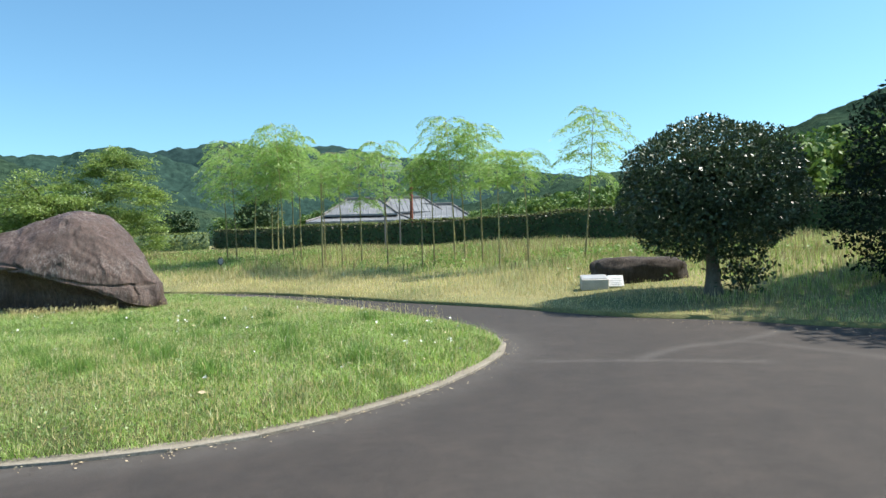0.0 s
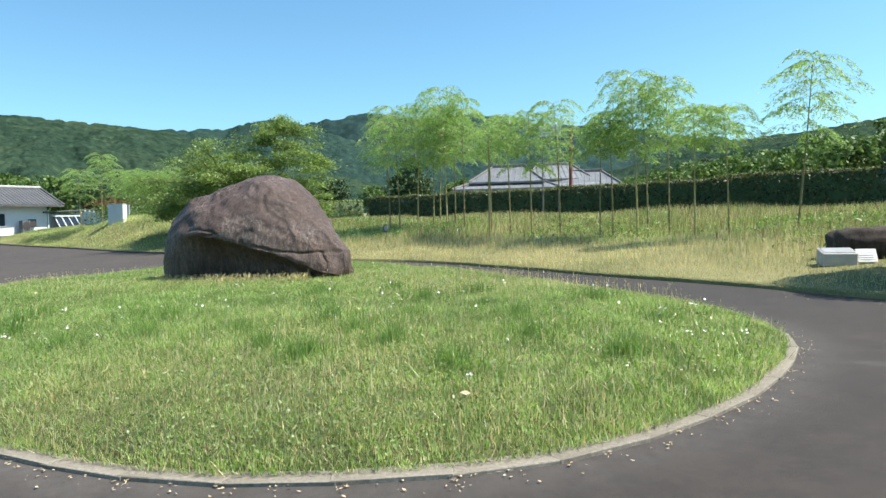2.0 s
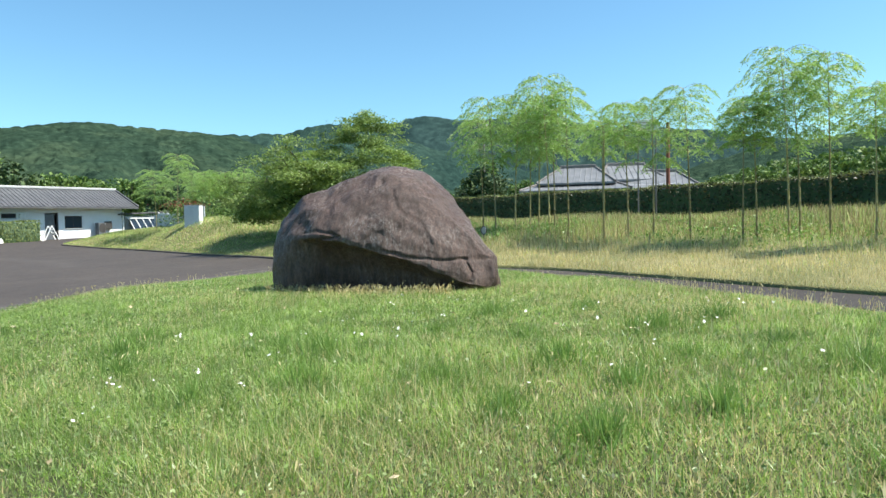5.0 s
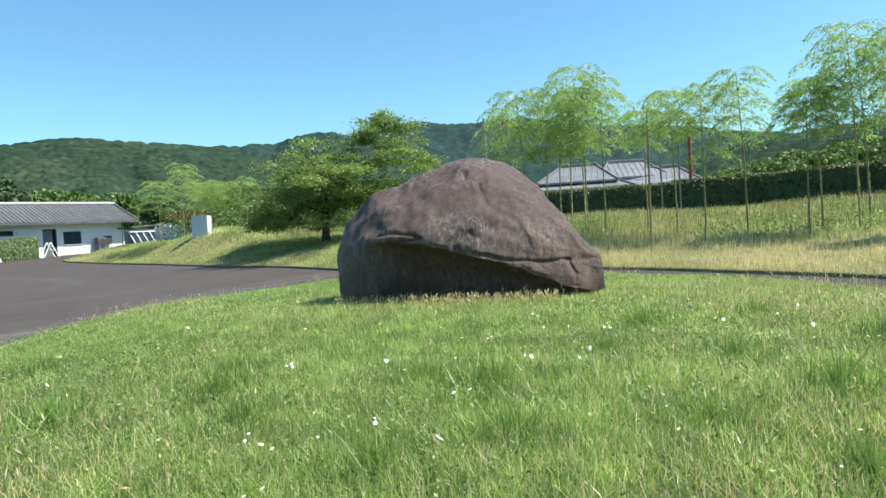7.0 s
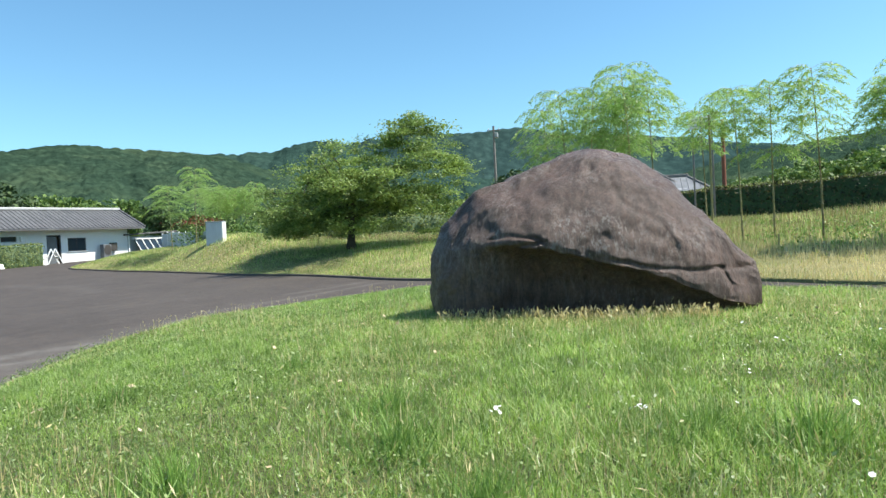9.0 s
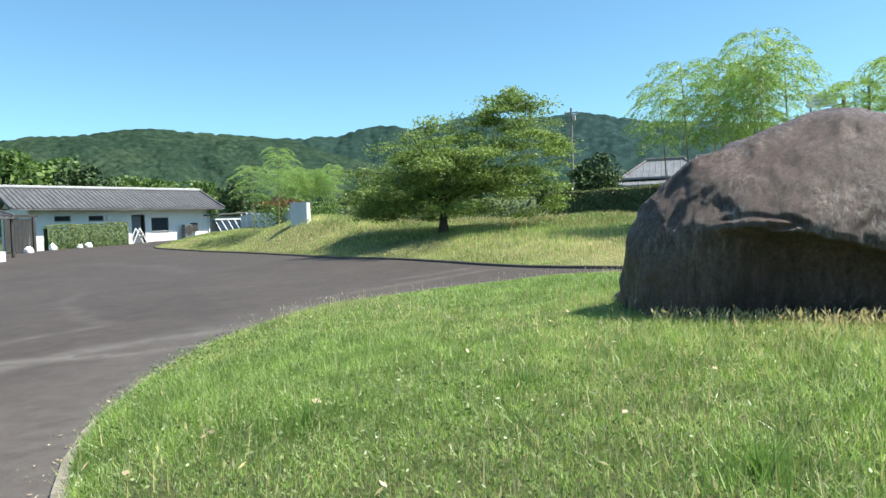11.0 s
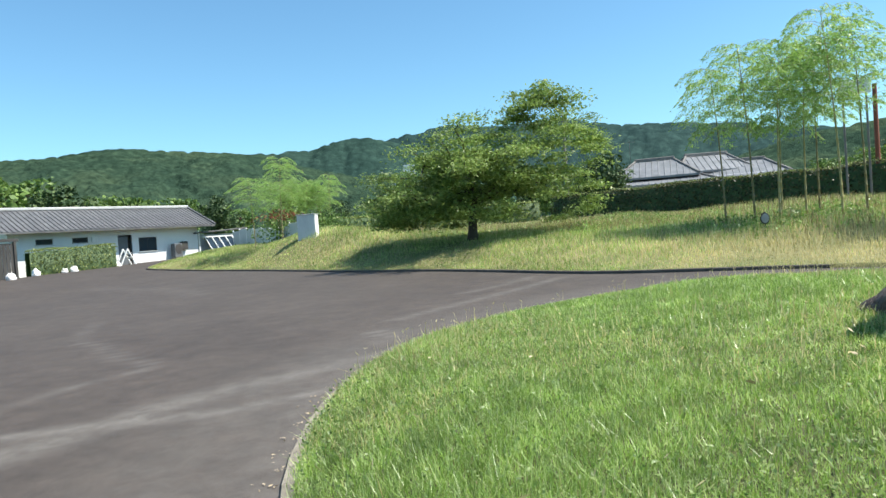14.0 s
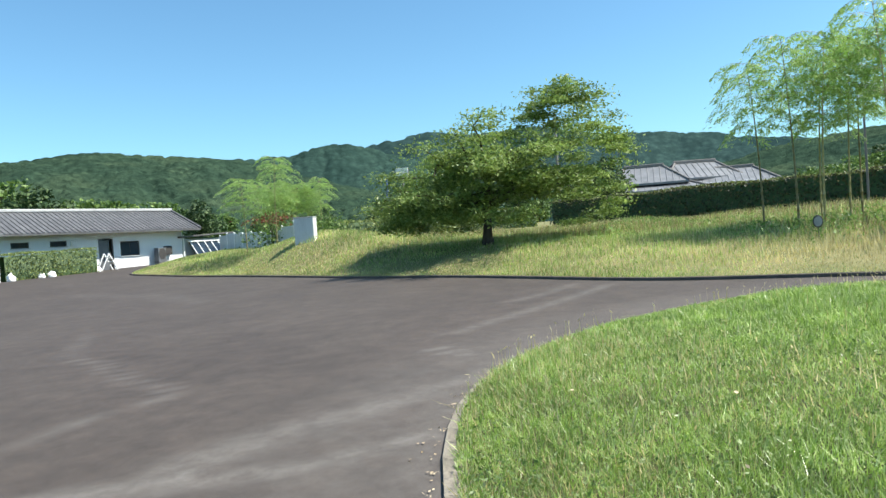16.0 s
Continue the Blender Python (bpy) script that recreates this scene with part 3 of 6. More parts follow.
# ---- the boulder ----
CRACKS = [([(0.72, 0.62), (0.95, 0.585), (1.2, 0.52), (1.5, 0.50), (1.75, 0.53), (1.98, 0.56)], 0.02, 0.028), ([(1.70, 0.52), (1.78, 0.36), (1.76, 0.22)], 0.022, 0.04), ([(-0.62, 0.93), (-0.3, 0.95), (-0.1, 0.93), (0.04, 0.86)], 0.022, 0.032),
          ([(-0.62, 0.80), (-0.35, 0.81), (-0.05, 0.86)], 0.02, 0.025), ([(0.2, 1.14), (0.34, 1.04), (0.52, 1.02), (0.62, 0.86), (0.72, 0.78)], 0.016, 0.012), ([(0.34, 1.62), (0.38, 1.56)], 0.03, 0.04), ([(0.55, 1.45), (0.75, 1.2), (1.05, 1.0), (1.3, 0.72)], 0.02, 0.018)]


def boulder():
    us = np.r_[np.linspace(-1.9, -1.78, 8)[:-1], np.linspace(-1.78, 1.8, 190), np.linspace(1.8, 1.98, 6)[1:]]
    top = np.interp(us, [-1.9, -1.82, -1.65, -1.35, -0.9, -0.4, 0.0, 0.36, 0.64, 0.9, 1.3, 1.65, 1.9, 1.98], [0.68, 0.88, 1.11, 1.36, 1.60, 1.79, 1.88, 1.91, 1.82, 1.61, 1.28, 0.98, 0.70, 0.57])
    top = np.convolve(np.pad(top, 4, mode="edge"), np.ones(9) / 9, "valid")
    lip = np.interp(us, [-2.0, -1.3, -0.9, -0.45, 0.0, 0.3, 0.55, 0.95, 1.27, 1.67, 1.98], [0.86, 0.88, 0.86, 0.85, 0.80, 0.70, 0.60, 0.53, 0.40, 0.22, 0.13])
    recess = np.interp(us, [-2.0, -1.1, -0.75, -0.4, 0.3, 1.2, 1.7, 1.98], [-0.02, -0.02, 0.10, 0.38, 0.50, 0.44, 0.24, 0.10])
    plan = np.clip(1 - np.abs(us / np.where(us < 0, 1.96, 2.06)) ** np.where(us < 0, 2.6, 3.2), 0.02, 1) ** 0.55
    corner = np.where(us < 0, np.clip(1 - np.abs(us / 1.98) ** 4.6, 0.03, 1) ** 0.55, plan)
    front = -1.12 * corner * np.interp(us, [-2, -1, 0, 1, 2], [1.0, 1.05, 1.02, 0.86, 0.62])
    back = 1.2 * plan * np.interp(us, [-2, -1, 0, 2], [0.7, 0.95, 1.05, 0.7])
    fall = np.interp(us, [-1.9, -0.6, 0.3], [1.0, 0.55, 0.0])
    keel = np.interp(us, [-2, -1, 0, 0.6, 1.2, 2], [-0.35, -0.1, 0.26, 0.32, 0.15, 0.0]) * plan
    k = 220
    s = np.linspace(0, 1, k)
    verts = []
    for u, T, L, R, F, B, C, D in zip(us, top, lip, recess, front, back, keel, fall):
        fs = [0, 0.10, 0.22, 0.25, 0.29, 0.34, 0.42, 0.50, 0.58, 0.66, 0.78, 0.90, 1.0]
        vv = [F * 0.84 + R, F * 0.95 + R, F + R * 0.90, F + R * 0.52, F + 0.004, F * 0.985, F * 0.80 + C * 0.2, F * 0.45 + C * 0.55, C, C + (B - C) * 0.32, C + (B - C) * 0.64, C + (B - C) * 0.9, B]
        zz = [-0.35, 0.0, L * 0.58, L * 0.90, L, L + (T - L) * 0.08, L + (T - L) * 0.46, L + (T - L) * 0.85, T, T * (0.95 - 0.15 * D), T * (0.70 - 0.25 * D), T * (0.38 - 0.22 * D), -0.35]
        round_z = np.array([-0.35 / T, 0.0, 0.3, 0.38, 0.46, 0.55, 0.73, 0.9, 1.0])
        e = float(sm(-0.6, -1.25, u))
        zz[:9] = list((1 - e) * np.array(zz[:9]) + e * round_z * T)
        vv[:9] = list((1 - e) * np.array(vv[:9]) + e * (C + (F - C) * np.clip(1 - np.clip(round_z, 0, 1) ** 3.0, 0, 1) ** 0.42))
        v, z = np.interp(s, fs, vv), np.interp(s, fs, zz)
        sm3 = lambda a: np.r_[a[0], (a[:-2] + 2 * a[1:-1] + a[2:]) / 4, a[-1]]
        z2, v2 = sm3(sm3(z)), sm3(sm3(v))
        for _ in range(24):
            z2[120:], v2[120:] = sm3(z2)[120:], sm3(v2)[120:]
        shear = 0.52 * np.clip(v2 + 0.5, 0, 2) * float(sm(-0.3, -1.9, u)) * np.clip(z2 / 1.1, 0.05, 1.1)
        verts.append(np.c_[np.full(k, u) + shear, v2, z2])
    # rounded ends: each closes in on its own middle
    first, last = verts[0], verts[-1]
    for j, (q, du) in enumerate(((0.9, 0.03), (0.68, 0.055), (0.3, 0.07))):
        for sec, sign in ((first, -1), (last, 1)):
            mid = sec[len(sec) // 4: -len(sec) // 4].mean(axis=0) * np.array([1, 1, 0.75])
            r = mid + (sec - mid) * q
            r[:, 0] = sec[:, 0] + sign * du
            verts.insert(0, r) if sign < 0 else verts.append(r)
    v = np.array(verts)
    n = len(verts)
    v = v.reshape(-1, 3)
    v[:, 0] += (0.10 - 0.24 * sm(-0.6, 0.7, v[:, 1])) * sm(-1.1, -1.9, v[:, 0]) * np.clip(1 - v[:, 2] / 0.7, 0, 1.0)
    v[:, 0] += 0.13 * sm(-0.8, -1.9, v[:, 0]) * (1 - 0.9 * sm(-0.1, 0.7, v[:, 1]) * np.clip(1 - v[:, 2] / 0.8, 0, 1))
    # the foot spreads at the back of the blunt end
    v[:, 0] -= 0.56 * sm(-0.7, -1.7, v[:, 0]) * sm(-0.1, 0.7, v[:, 1]) * np.clip(1.05 - v[:, 2] / 1.0, 0, 1)
    # cracks along the ledge and down the face
    for line, w, dep in CRACKS:
        e = np.where(v[:, 1] < 0.3, off_line(v[:, 0], v[:, 2], line), 9)
        v[:, 1] += dep * np.exp(-(e / w) ** 2)
    out = np.empty_like(v)
    for i, p in enumerate(v):
        q = Vector(p)
        d = noise.noise_vector(q * 0.9) * 0.07 + noise.noise_vector(q * 2.6 + Vector((5, 1, 2))) * 0.045 + noise.noise_vector(q * 7 + Vector((1, 7, 3))) * 0.018 + noise.noise_vector(q * 19 + Vector((4, 2, 9))) * 0.007
        out[i] = q + d
    i, j = np.meshgrid(np.arange(n - 1), np.arange(k - 1), indexing="ij")
    a = (i * k + j).ravel()
    q = np.c_[a, a + k, a + k + 1, a + 1]
    me_v, me_q = out, q
    bm = bmesh.new()
    bv = [bm.verts.new(p) for p in me_v]
    for f in me_q:
        bm.faces.new([bv[x] for x in f])
    bm.faces.new([bv[x] for x in range(k)])
    bm.faces.new([bv[(n - 1) * k + x] for x in range(k)][::-1])
    bmesh.ops.recalc_face_normals(bm, faces=bm.faces)
    return bm


stone = part("boulder", boulder(), ROCK, smooth=True)
stone.matrix_world = pose(-7.36, 13.42, ground_z(-7.36, 13.0) - 0.06, 0, 0, -11.0) @ Matrix.Diagonal((1, 1, 1.055, 1))
tagged(stone, "huge brown-grey boulder with pale streaks and an overhanging ledge", "boulder")


# ---- trees ----
def tree_wood(rng, height, radius, limbs, lean=(0.0, 0.0), split=0.35):
    """Trunk and limbs as one set of tubes; also the limbs' paths."""
    t = np.linspace(0, 1, 8)
    trunk = np.c_[lean[0] * t ** 1.5, lean[1] * t ** 1.5, height * t]
    trunk[:, :2] += 0.04 * height * 0.2 * rng.normal(size=(8, 2)) * t[:, None]
    items = [tube_arrays(trunk, radius * (1.25 - t * 0.75) * (1 + 0.4 * np.exp(-t * 12)), 9)]
    paths = []
    for az, el, length, start in limbs:
        b = np.array([np.interp(start, t, trunk[:, c]) for c in range(3)])
        k = np.linspace(0, 1, 7)
        d = np.array([math.cos(az) * math.cos(el), math.sin(az) * math.cos(el), math.sin(el)])
        p = b + d * length * k[:, None]
        p[:, 2] -= 0.12 * length * k ** 2 * (1 if el < 1.0 else 0)
        p[1:] += 0.05 * length * rng.normal(size=(6, 3))
        items.append(tube_arrays(p, radius * 0.5 * (1 - 0.8 * k), 6))
        paths.append(p)
    return join_arrays(items), paths


def big_tree():
    rng = np.random.default_rng(21)
    limbs = []
    for i in range(26):
        limbs.append((i * 2.4 + rng.uniform(-0.3, 0.3), rng.uniform(0.0, 0.75), rng.uniform(2.0, 3.3 + 0.9 * abs(math.cos(i * 2.4))), rng.uniform(0.45, 1.0)))
    (v, f), paths = tree_wood(rng, 3.0, 0.13, limbs, (0.15, 0.1))
    root = base_at("spreading_tree", -17.7, 31.1, ground_z(-17.4, 31.2) - 0.05)
    root.scale = (1.04, 1.04, 0.9)
    put("trunk", np_mesh("trunk", v, f, True), BARK, root)
    pts = []
    for p in paths:
        for c in p[2:]:
            pts.append((c, rng.uniform(0.45, 0.85)))
    # layered pads: broad low skirt, hollow middle, taller shoulder on one side
    for i in range(215):
        a, r = rng.uniform(0, 2 * np.pi), 4.15 * math.sqrt(rng.uniform(0.04, 1))
        x, y = math.cos(a) * r + 0.5, math.sin(a) * r * 0.54 + 0.6
        shoulder = math.exp(-((x - 3.4) ** 2 + (y - 0.2) ** 2) / 4.2)
        roof = 4.45 - (0.19 if x < 0.3 else 0.13) * r * r + 2.3 * shoulder + rng.uniform(-0.2, 0.3)
        roof *= 1.0 if r < 3.4 else 0.9
        z = rng.uniform(0.6 + 0.03 * r, max(1.15, roof))
        if z < 1.75 and r < 2.2:
            continue
        if rng.uniform() < 0.55:
            z = max(1.1, roof + rng.uniform(-0.5, 0.05))
        pts.append((np.array([x, y, z]), rng.uniform(0.35, 0.75)))
    cs = []
    for c, r in pts:
        n = int(255 * r / 0.6)
        k = rng.normal(size=(n, 3)) * np.array([r * 0.50, r * 0.50, r * 0.17])
        k[:, 2] -= 0.10 * (k[:, 0] ** 2 + k[:, 1] ** 2) / max(r, 0.1)
        cs.append(c + k)
    for dz in range(10):
        cs.append(np.array([0.5, 0.2, 4.6]) + rng.normal(size=(14, 3)) * np.array([0.22, 0.2, 0.2]) + np.array([0, 0, 0.05 * dz]))
    cs = np.concatenate(cs)
    v, f = leaf_quads(rng, cs, 0.115, 0.055, flat=0.3)
    put("crown", np_mesh("crown", v, f), TREE_LEAF, root, "layered yellow-green foliage with gaps")
    tagged(root, "wide spreading tree with layered green foliage in the meadow", "tree")


big_tree()


def camellia(x, y, name, radius, z0, z1, leaf, count, material, label, stem_r=0.11, size=0.085):
    rng = np.random.default_rng(int(abs(x) * 100) + 3)
    gz = ground_z(x, y)
    root = base_at(name, x, y, gz - 0.03)
    mid, half = (z0 + z1) / 2, (z1 - z0) / 2
    limbs = [(i * 1.3, rng.uniform(0.5, 1.1), radius * 0.8, rng.uniform(0.6, 0.95)) for i in range(9)]
    (v, f), _ = tree_wood(rng, z0 + half * 0.9, stem_r, limbs)
    put("trunk", np_mesh("trunk", v, f, True), PALE_BARK, root)
    d = rng.normal(size=(count, 3))
    d /= np.linalg.norm(d, axis=1)[:, None]
    lump = np.array([1 + 0.10 * noise.noise(Vector(q) * 2.3) + 0.05 * noise.noise(Vector(q) * 6) for q in d])
    sq = np.abs(d) ** 2.6
    sq = (sq.sum(axis=1)) ** (-1 / 2.6)
    r = lump * (0.35 * rng.uniform(0, 1, count) ** 0.5 + 0.65) * (0.72 * sq + 0.28)
    c = d * r[:, None] * np.array([radius, radius, half]) + np.array([0, 0, mid])
    keep = rng.uniform(0, 1, count) < np.where(c[:, 2] < z0 + 0.25 * half, 0.6, 1.0)
    v, f = leaf_quads(rng, c[keep], size, size * 0.5, droop=d[keep] * 0.5)
    put("crown", np_mesh("crown", v, f), material, root)
    # a hidden core of darker inner leaves keeps the crown dense
    n = count // 5
    e = rng.normal(size=(n, 3))
    e /= np.linalg.norm(e, axis=1)[:, None]
    e *= rng.uniform(0.2, 0.62, n)[:, None]
    v, f = leaf_quads(rng, e * np.array([radius, radius, half]) + np.array([0, 0, mid]), size * 3, size * 2)
    put("inner_foliage", np_mesh("inner_foliage", v, f), material, root)
    return tagged(root, label, "tree")


cam_tree = camellia(4.86, 12.4, "camellia_tree", 1.58, 0.62, 3.16, 0, 30000, CAMELLIA_LEAF, "round clipped evergreen tree with glossy dark leaves", 0.11, 0.072)
# stands out of view, added only for the shadow it throws here
unseen_shade_tree = camellia(14.4, 11.0, "evergreen_tree", 4.6, 0.8, 11.0, 0, 34000, CEDAR_LEAF, "unseen tall evergreen added to shade the meadow's edge", 0.22, 0.17)
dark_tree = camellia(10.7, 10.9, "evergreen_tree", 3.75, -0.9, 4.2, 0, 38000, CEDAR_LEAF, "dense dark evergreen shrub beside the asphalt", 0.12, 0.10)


def sapling():
    """A low leafy shoot at the camellia's foot."""
    rng = np.random.default_rng(4)
    root = base_at("low_shrub", 5.35, 12.2, ground_z(5.35, 12.2) - 0.03)
    items = [tube_arrays(np.array([[0, 0, 0], [math.cos(a) * 0.12, math.sin(a) * 0.12, 0.3], [math.cos(a) * 0.3, math.sin(a) * 0.3, 0.6]]), [0.012, 0.009, 0.004], 5) for a in np.arange(0, 6.2, 0.9)]
    v, f = join_arrays(items)
    put("stem", np_mesh("stem", v, f), BARK, root)
    c = rng.normal(size=(700, 3)) * np.array([0.22, 0.22, 0.18]) + np.array([0, 0, 0.45])
    v, f = leaf_quads(rng, c, 0.09, 0.045)
    put("foliage", np_mesh("foliage", v, f), CAMELLIA_LEAF, root)
    tagged(root, "small leafy evergreen shoot below the clipped tree", "shrub")


sapling()


def road_tree():
    """The broad-leaved tree beside the court, of which the outer boughs hang in."""
    rng = np.random.default_rng(9)
    x, y = -16.6, 9.1
    root = base_at("roadside_tree", x, y, ground_z(x, y) - 0.05)
    limbs = [(i * 0.7 + rng.uniform(-0.2, 0.2), rng.uniform(0.0, 0.6), rng.uniform(1.2, 1.95), rng.uniform(0.5, 0.74)) for i in range(14)]
    limbs += [(rng.uniform(0.6, 1.1), rng.uniform(0.15, 0.45), rng.uniform(1.8, 2.6), rng.uniform(0.93, 1.0)) for i in range(9)]
    (v, f), paths = tree_wood(rng, 6.2, 0.15, limbs)
    put("trunk", np_mesh("trunk", v, f, True), PALE_BARK, root)
    cs = []
    for p in paths:
        for c in p[3:]:
            cs.append(c + rng.normal(size=(520, 3)) * np.array([0.20, 0.20, 0.17]))
    c = np.concatenate(cs)
    v, f = leaf_quads(rng, c, 0.11, 0.052, droop=np.tile([0, 0, -0.5], (len(c), 1)))
    put("crown", np_mesh("crown", v, f), TREE_LEAF, root)
    tagged(root, "broad-leaved tree overhanging the asphalt court", "tree")


road_tree()


# ---- bamboo ----
def bamboo(seed, height, spread_r, bare, name="bamboo"):
    rng = np.random.default_rng(seed)
    root = base_at(name, 0, 0, 0)
    t = np.linspace(0, 1, 19)
    bend = rng.uniform(-0.25, 0.25, 2)
    p = np.c_[bend[0] * t ** 2, bend[1] * t ** 2, height * 0.97 * t]
    r = 0.034 * (1 - 0.78 * t)
    zz, rr = [], []
    for i in range(len(t) - 1):
        zz += [p[i], p[i] * 0.96 + p[i + 1] * 0.04, p[i] * 0.92 + p[i + 1] * 0.08]
        rr += [r[i], r[i] * 1.22, r[i]]
    zz.append(p[-1])
    rr.append(r[-1])
    v, f = tube_arrays(np.array(zz), np.array(rr), 8)
    put("culm", np_mesh("culm", v, f, True), CULM, root)
    twigs, cs, ds = [], [], []
    k = np.linspace(0, 1, 7)
    # storeys of arching plumes, each an umbrella of its own
    tiers = 6
    for tier in range(tiers):
        rise = tier / (tiers - 1)
        h = bare + (0.985 - bare) * rise ** 0.8 + rng.uniform(-0.012, 0.012)
        reach = spread_r * (0.78 + 0.34 * math.sin(math.pi * (0.15 + 0.72 * rise))) * rng.uniform(0.88, 1.08)
        for i in range(5):
            a = tier * 0.9 + i * 2 * math.pi / 5 + rng.uniform(-0.35, 0.35)
            L = reach * rng.uniform(0.65, 1.15)
            b = np.array([np.interp(h + rng.uniform(-0.02, 0.02), t, p[:, c]) for c in range(3)])
            up, fall = rng.uniform(0.5, 0.75), rng.uniform(0.75, 1.0)
            q = b + np.c_[np.cos(a) * L * k, np.sin(a) * L * k, L * (up * k - fall * k ** 2.2)]
            twigs.append(tube_arrays(q, 0.006 * (1 - 0.8 * k) + 0.001, 3))
            n = 150
            kk = rng.uniform(0.12, 1.0, n) ** 0.75
            side = rng.normal(0, 1, n) * 0.15 * L * (0.5 + 0.6 * np.sin(math.pi * kk * 0.85))
            c = np.c_[[np.interp(kk, k, q[:, d]) for d in range(3)]].T
            c += np.c_[-np.sin(a) * side, np.cos(a) * side, -0.55 * np.abs(side) - np.abs(rng.normal(0, 0.05, n))]
            cs.append(c)
            out = np.sign(side)
            ds.append(np.c_[np.cos(a) * 0.8 - np.sin(a) * out * 0.7, np.sin(a) * 0.8 + np.cos(a) * out * 0.7, np.full(n, -0.6)])
    v, f = join_arrays(twigs)
    put("twig_frame", np_mesh("twig_frame", v, f), CULM, root)
    v, f = leaf_quads(rng, np.concatenate(cs), 0.125, 0.023, droop=np.concatenate(ds))
    put("foliage", np_mesh("foliage", v, f), BAMBOO_LEAF, root, "arching pale green plumes")
    return tagged(root, "slender young bamboo with a bare culm and arching plumes", "bamboo", "bamboos in the meadow")


FIRST = [bamboo(1, 5.2, 1.12, 0.60), bamboo(2, 5.2, 1.0, 0.73), bamboo(3, 5.2, 1.22, 0.58)]
# x, y, height, kind
CLUMP = [(-9.0, 28.6, 5.0, 2), (-9.7, 29.6, 4.6, 0), (-8.3, 28.9, 5.1, 2), (-7.5, 29.6, 5.0, 0), (-6.9, 28.0, 5.6, 2), (-6.25, 28.3, 5.2, 0), (-8.0, 30.6, 4.8, 2), (-7.0, 30.4, 4.9, 0),
         (-4.55, 26.2, 4.3, 1), (-3.75, 25.2, 4.7, 1), (-3.0, 24.9, 4.6, 2), (-2.0, 24.2, 4.8, 0), (-0.75, 23.0, 4.0, 1), (-0.35, 23.4, 4.3, 1), (0.35, 22.9, 5.4, 2), (0.7, 23.3, 4.9, 0),
         (1.25, 22.6, 5.0, 0), (1.62, 20.3, 3.9, 1), (2.5, 20.5, 3.8, 1), (4.2, 20.6, 4.9, 2)]
used = set()
for i, (x, y, h, kind) in enumerate(CLUMP):
    x, h = (x + 0.4, h + 0.55) if i < 8 else (x + 0.05, h)
    s = h * 0.95 / 5.2
    m = pose(x, y, ground_z(x, y) - 0.05, 0, 7 if i == 19 else 0, i * 77)
    if kind in used:
        b = copy_thing(FIRST[kind], m)
    else:
        b = FIRST[kind]
        used.add(kind)
        b.matrix_world = m
    b.scale = (0.5 + 0.5 * s, 0.5 + 0.5 * s, s)


# ---- hedge behind the bamboos ----
def hedge(name, a, b, height, depth, material, label, leaf, density, top_light=None):
    rng = np.random.default_rng(int(abs(a[0]) * 10) + 1)
    a, b = np.array(a, float), np.array(b, float)
    L = np.linalg.norm(b - a)
    d = (b - a) / L
    nrm = np.array([-d[1], d[0]])
    root = base_at(name, a[0], a[1], ground_z(*a))
    n = int(L * (height * 2 + depth) * density)
    s, w = rng.uniform(0, L, n), rng.uniform(0, 2 * height + depth, n)
    side = np.where(w < height, -1.0, np.where(w < 2 * height, 1.0, 0.0))
    z = np.where(w < height, w, np.where(w < 2 * height, w - height, height))
    off = np.where(side == 0, rng.uniform(-depth / 2, depth / 2, n), side * depth / 2)
    wob = 0.05 * np.sin(s * 1.7) + 0.05 * np.sin(s * 0.6 + 1)
    off = off + rng.normal(0, 0.06, n)
    z = z * (1 + wob * 0.4) + rng.normal(0, 0.035, n)
    xy = a + d * s[:, None] + nrm * off[:, None]
    gz = floor_at(a[0] + d[0] * s, a[1] + d[1] * s)
    c = np.c_[xy - a, gz + z - root.location.z]
    v, f = leaf_quads(rng, c, leaf, leaf * 0.6)
    put("leaves", np_mesh("leaves", v, f), material, root)
    # sunlit top edge put into colour with a layer of paler leaves
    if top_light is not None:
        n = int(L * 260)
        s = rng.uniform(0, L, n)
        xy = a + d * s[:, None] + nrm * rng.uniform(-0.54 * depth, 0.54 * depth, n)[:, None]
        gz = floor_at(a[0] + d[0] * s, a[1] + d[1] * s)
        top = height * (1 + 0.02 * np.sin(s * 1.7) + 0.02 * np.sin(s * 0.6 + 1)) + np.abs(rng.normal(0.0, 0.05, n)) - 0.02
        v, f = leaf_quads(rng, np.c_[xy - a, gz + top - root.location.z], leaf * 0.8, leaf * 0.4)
        put("top_growth", np_mesh("top_growth", v, f), top_light, root, "paler leaves painting the sunlit top edge")
    # closed sheet in dark leaf colour stands for the hedge's shaded inside
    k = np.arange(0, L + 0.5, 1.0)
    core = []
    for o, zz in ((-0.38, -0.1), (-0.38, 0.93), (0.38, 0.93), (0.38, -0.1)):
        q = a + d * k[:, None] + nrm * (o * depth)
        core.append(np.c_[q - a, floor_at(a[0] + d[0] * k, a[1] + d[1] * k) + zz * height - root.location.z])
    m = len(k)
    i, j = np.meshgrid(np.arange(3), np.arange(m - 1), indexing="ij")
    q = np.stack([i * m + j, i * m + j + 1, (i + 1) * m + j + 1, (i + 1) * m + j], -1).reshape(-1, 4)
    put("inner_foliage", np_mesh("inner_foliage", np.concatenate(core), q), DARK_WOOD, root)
    return tagged(root, label, "hedge")


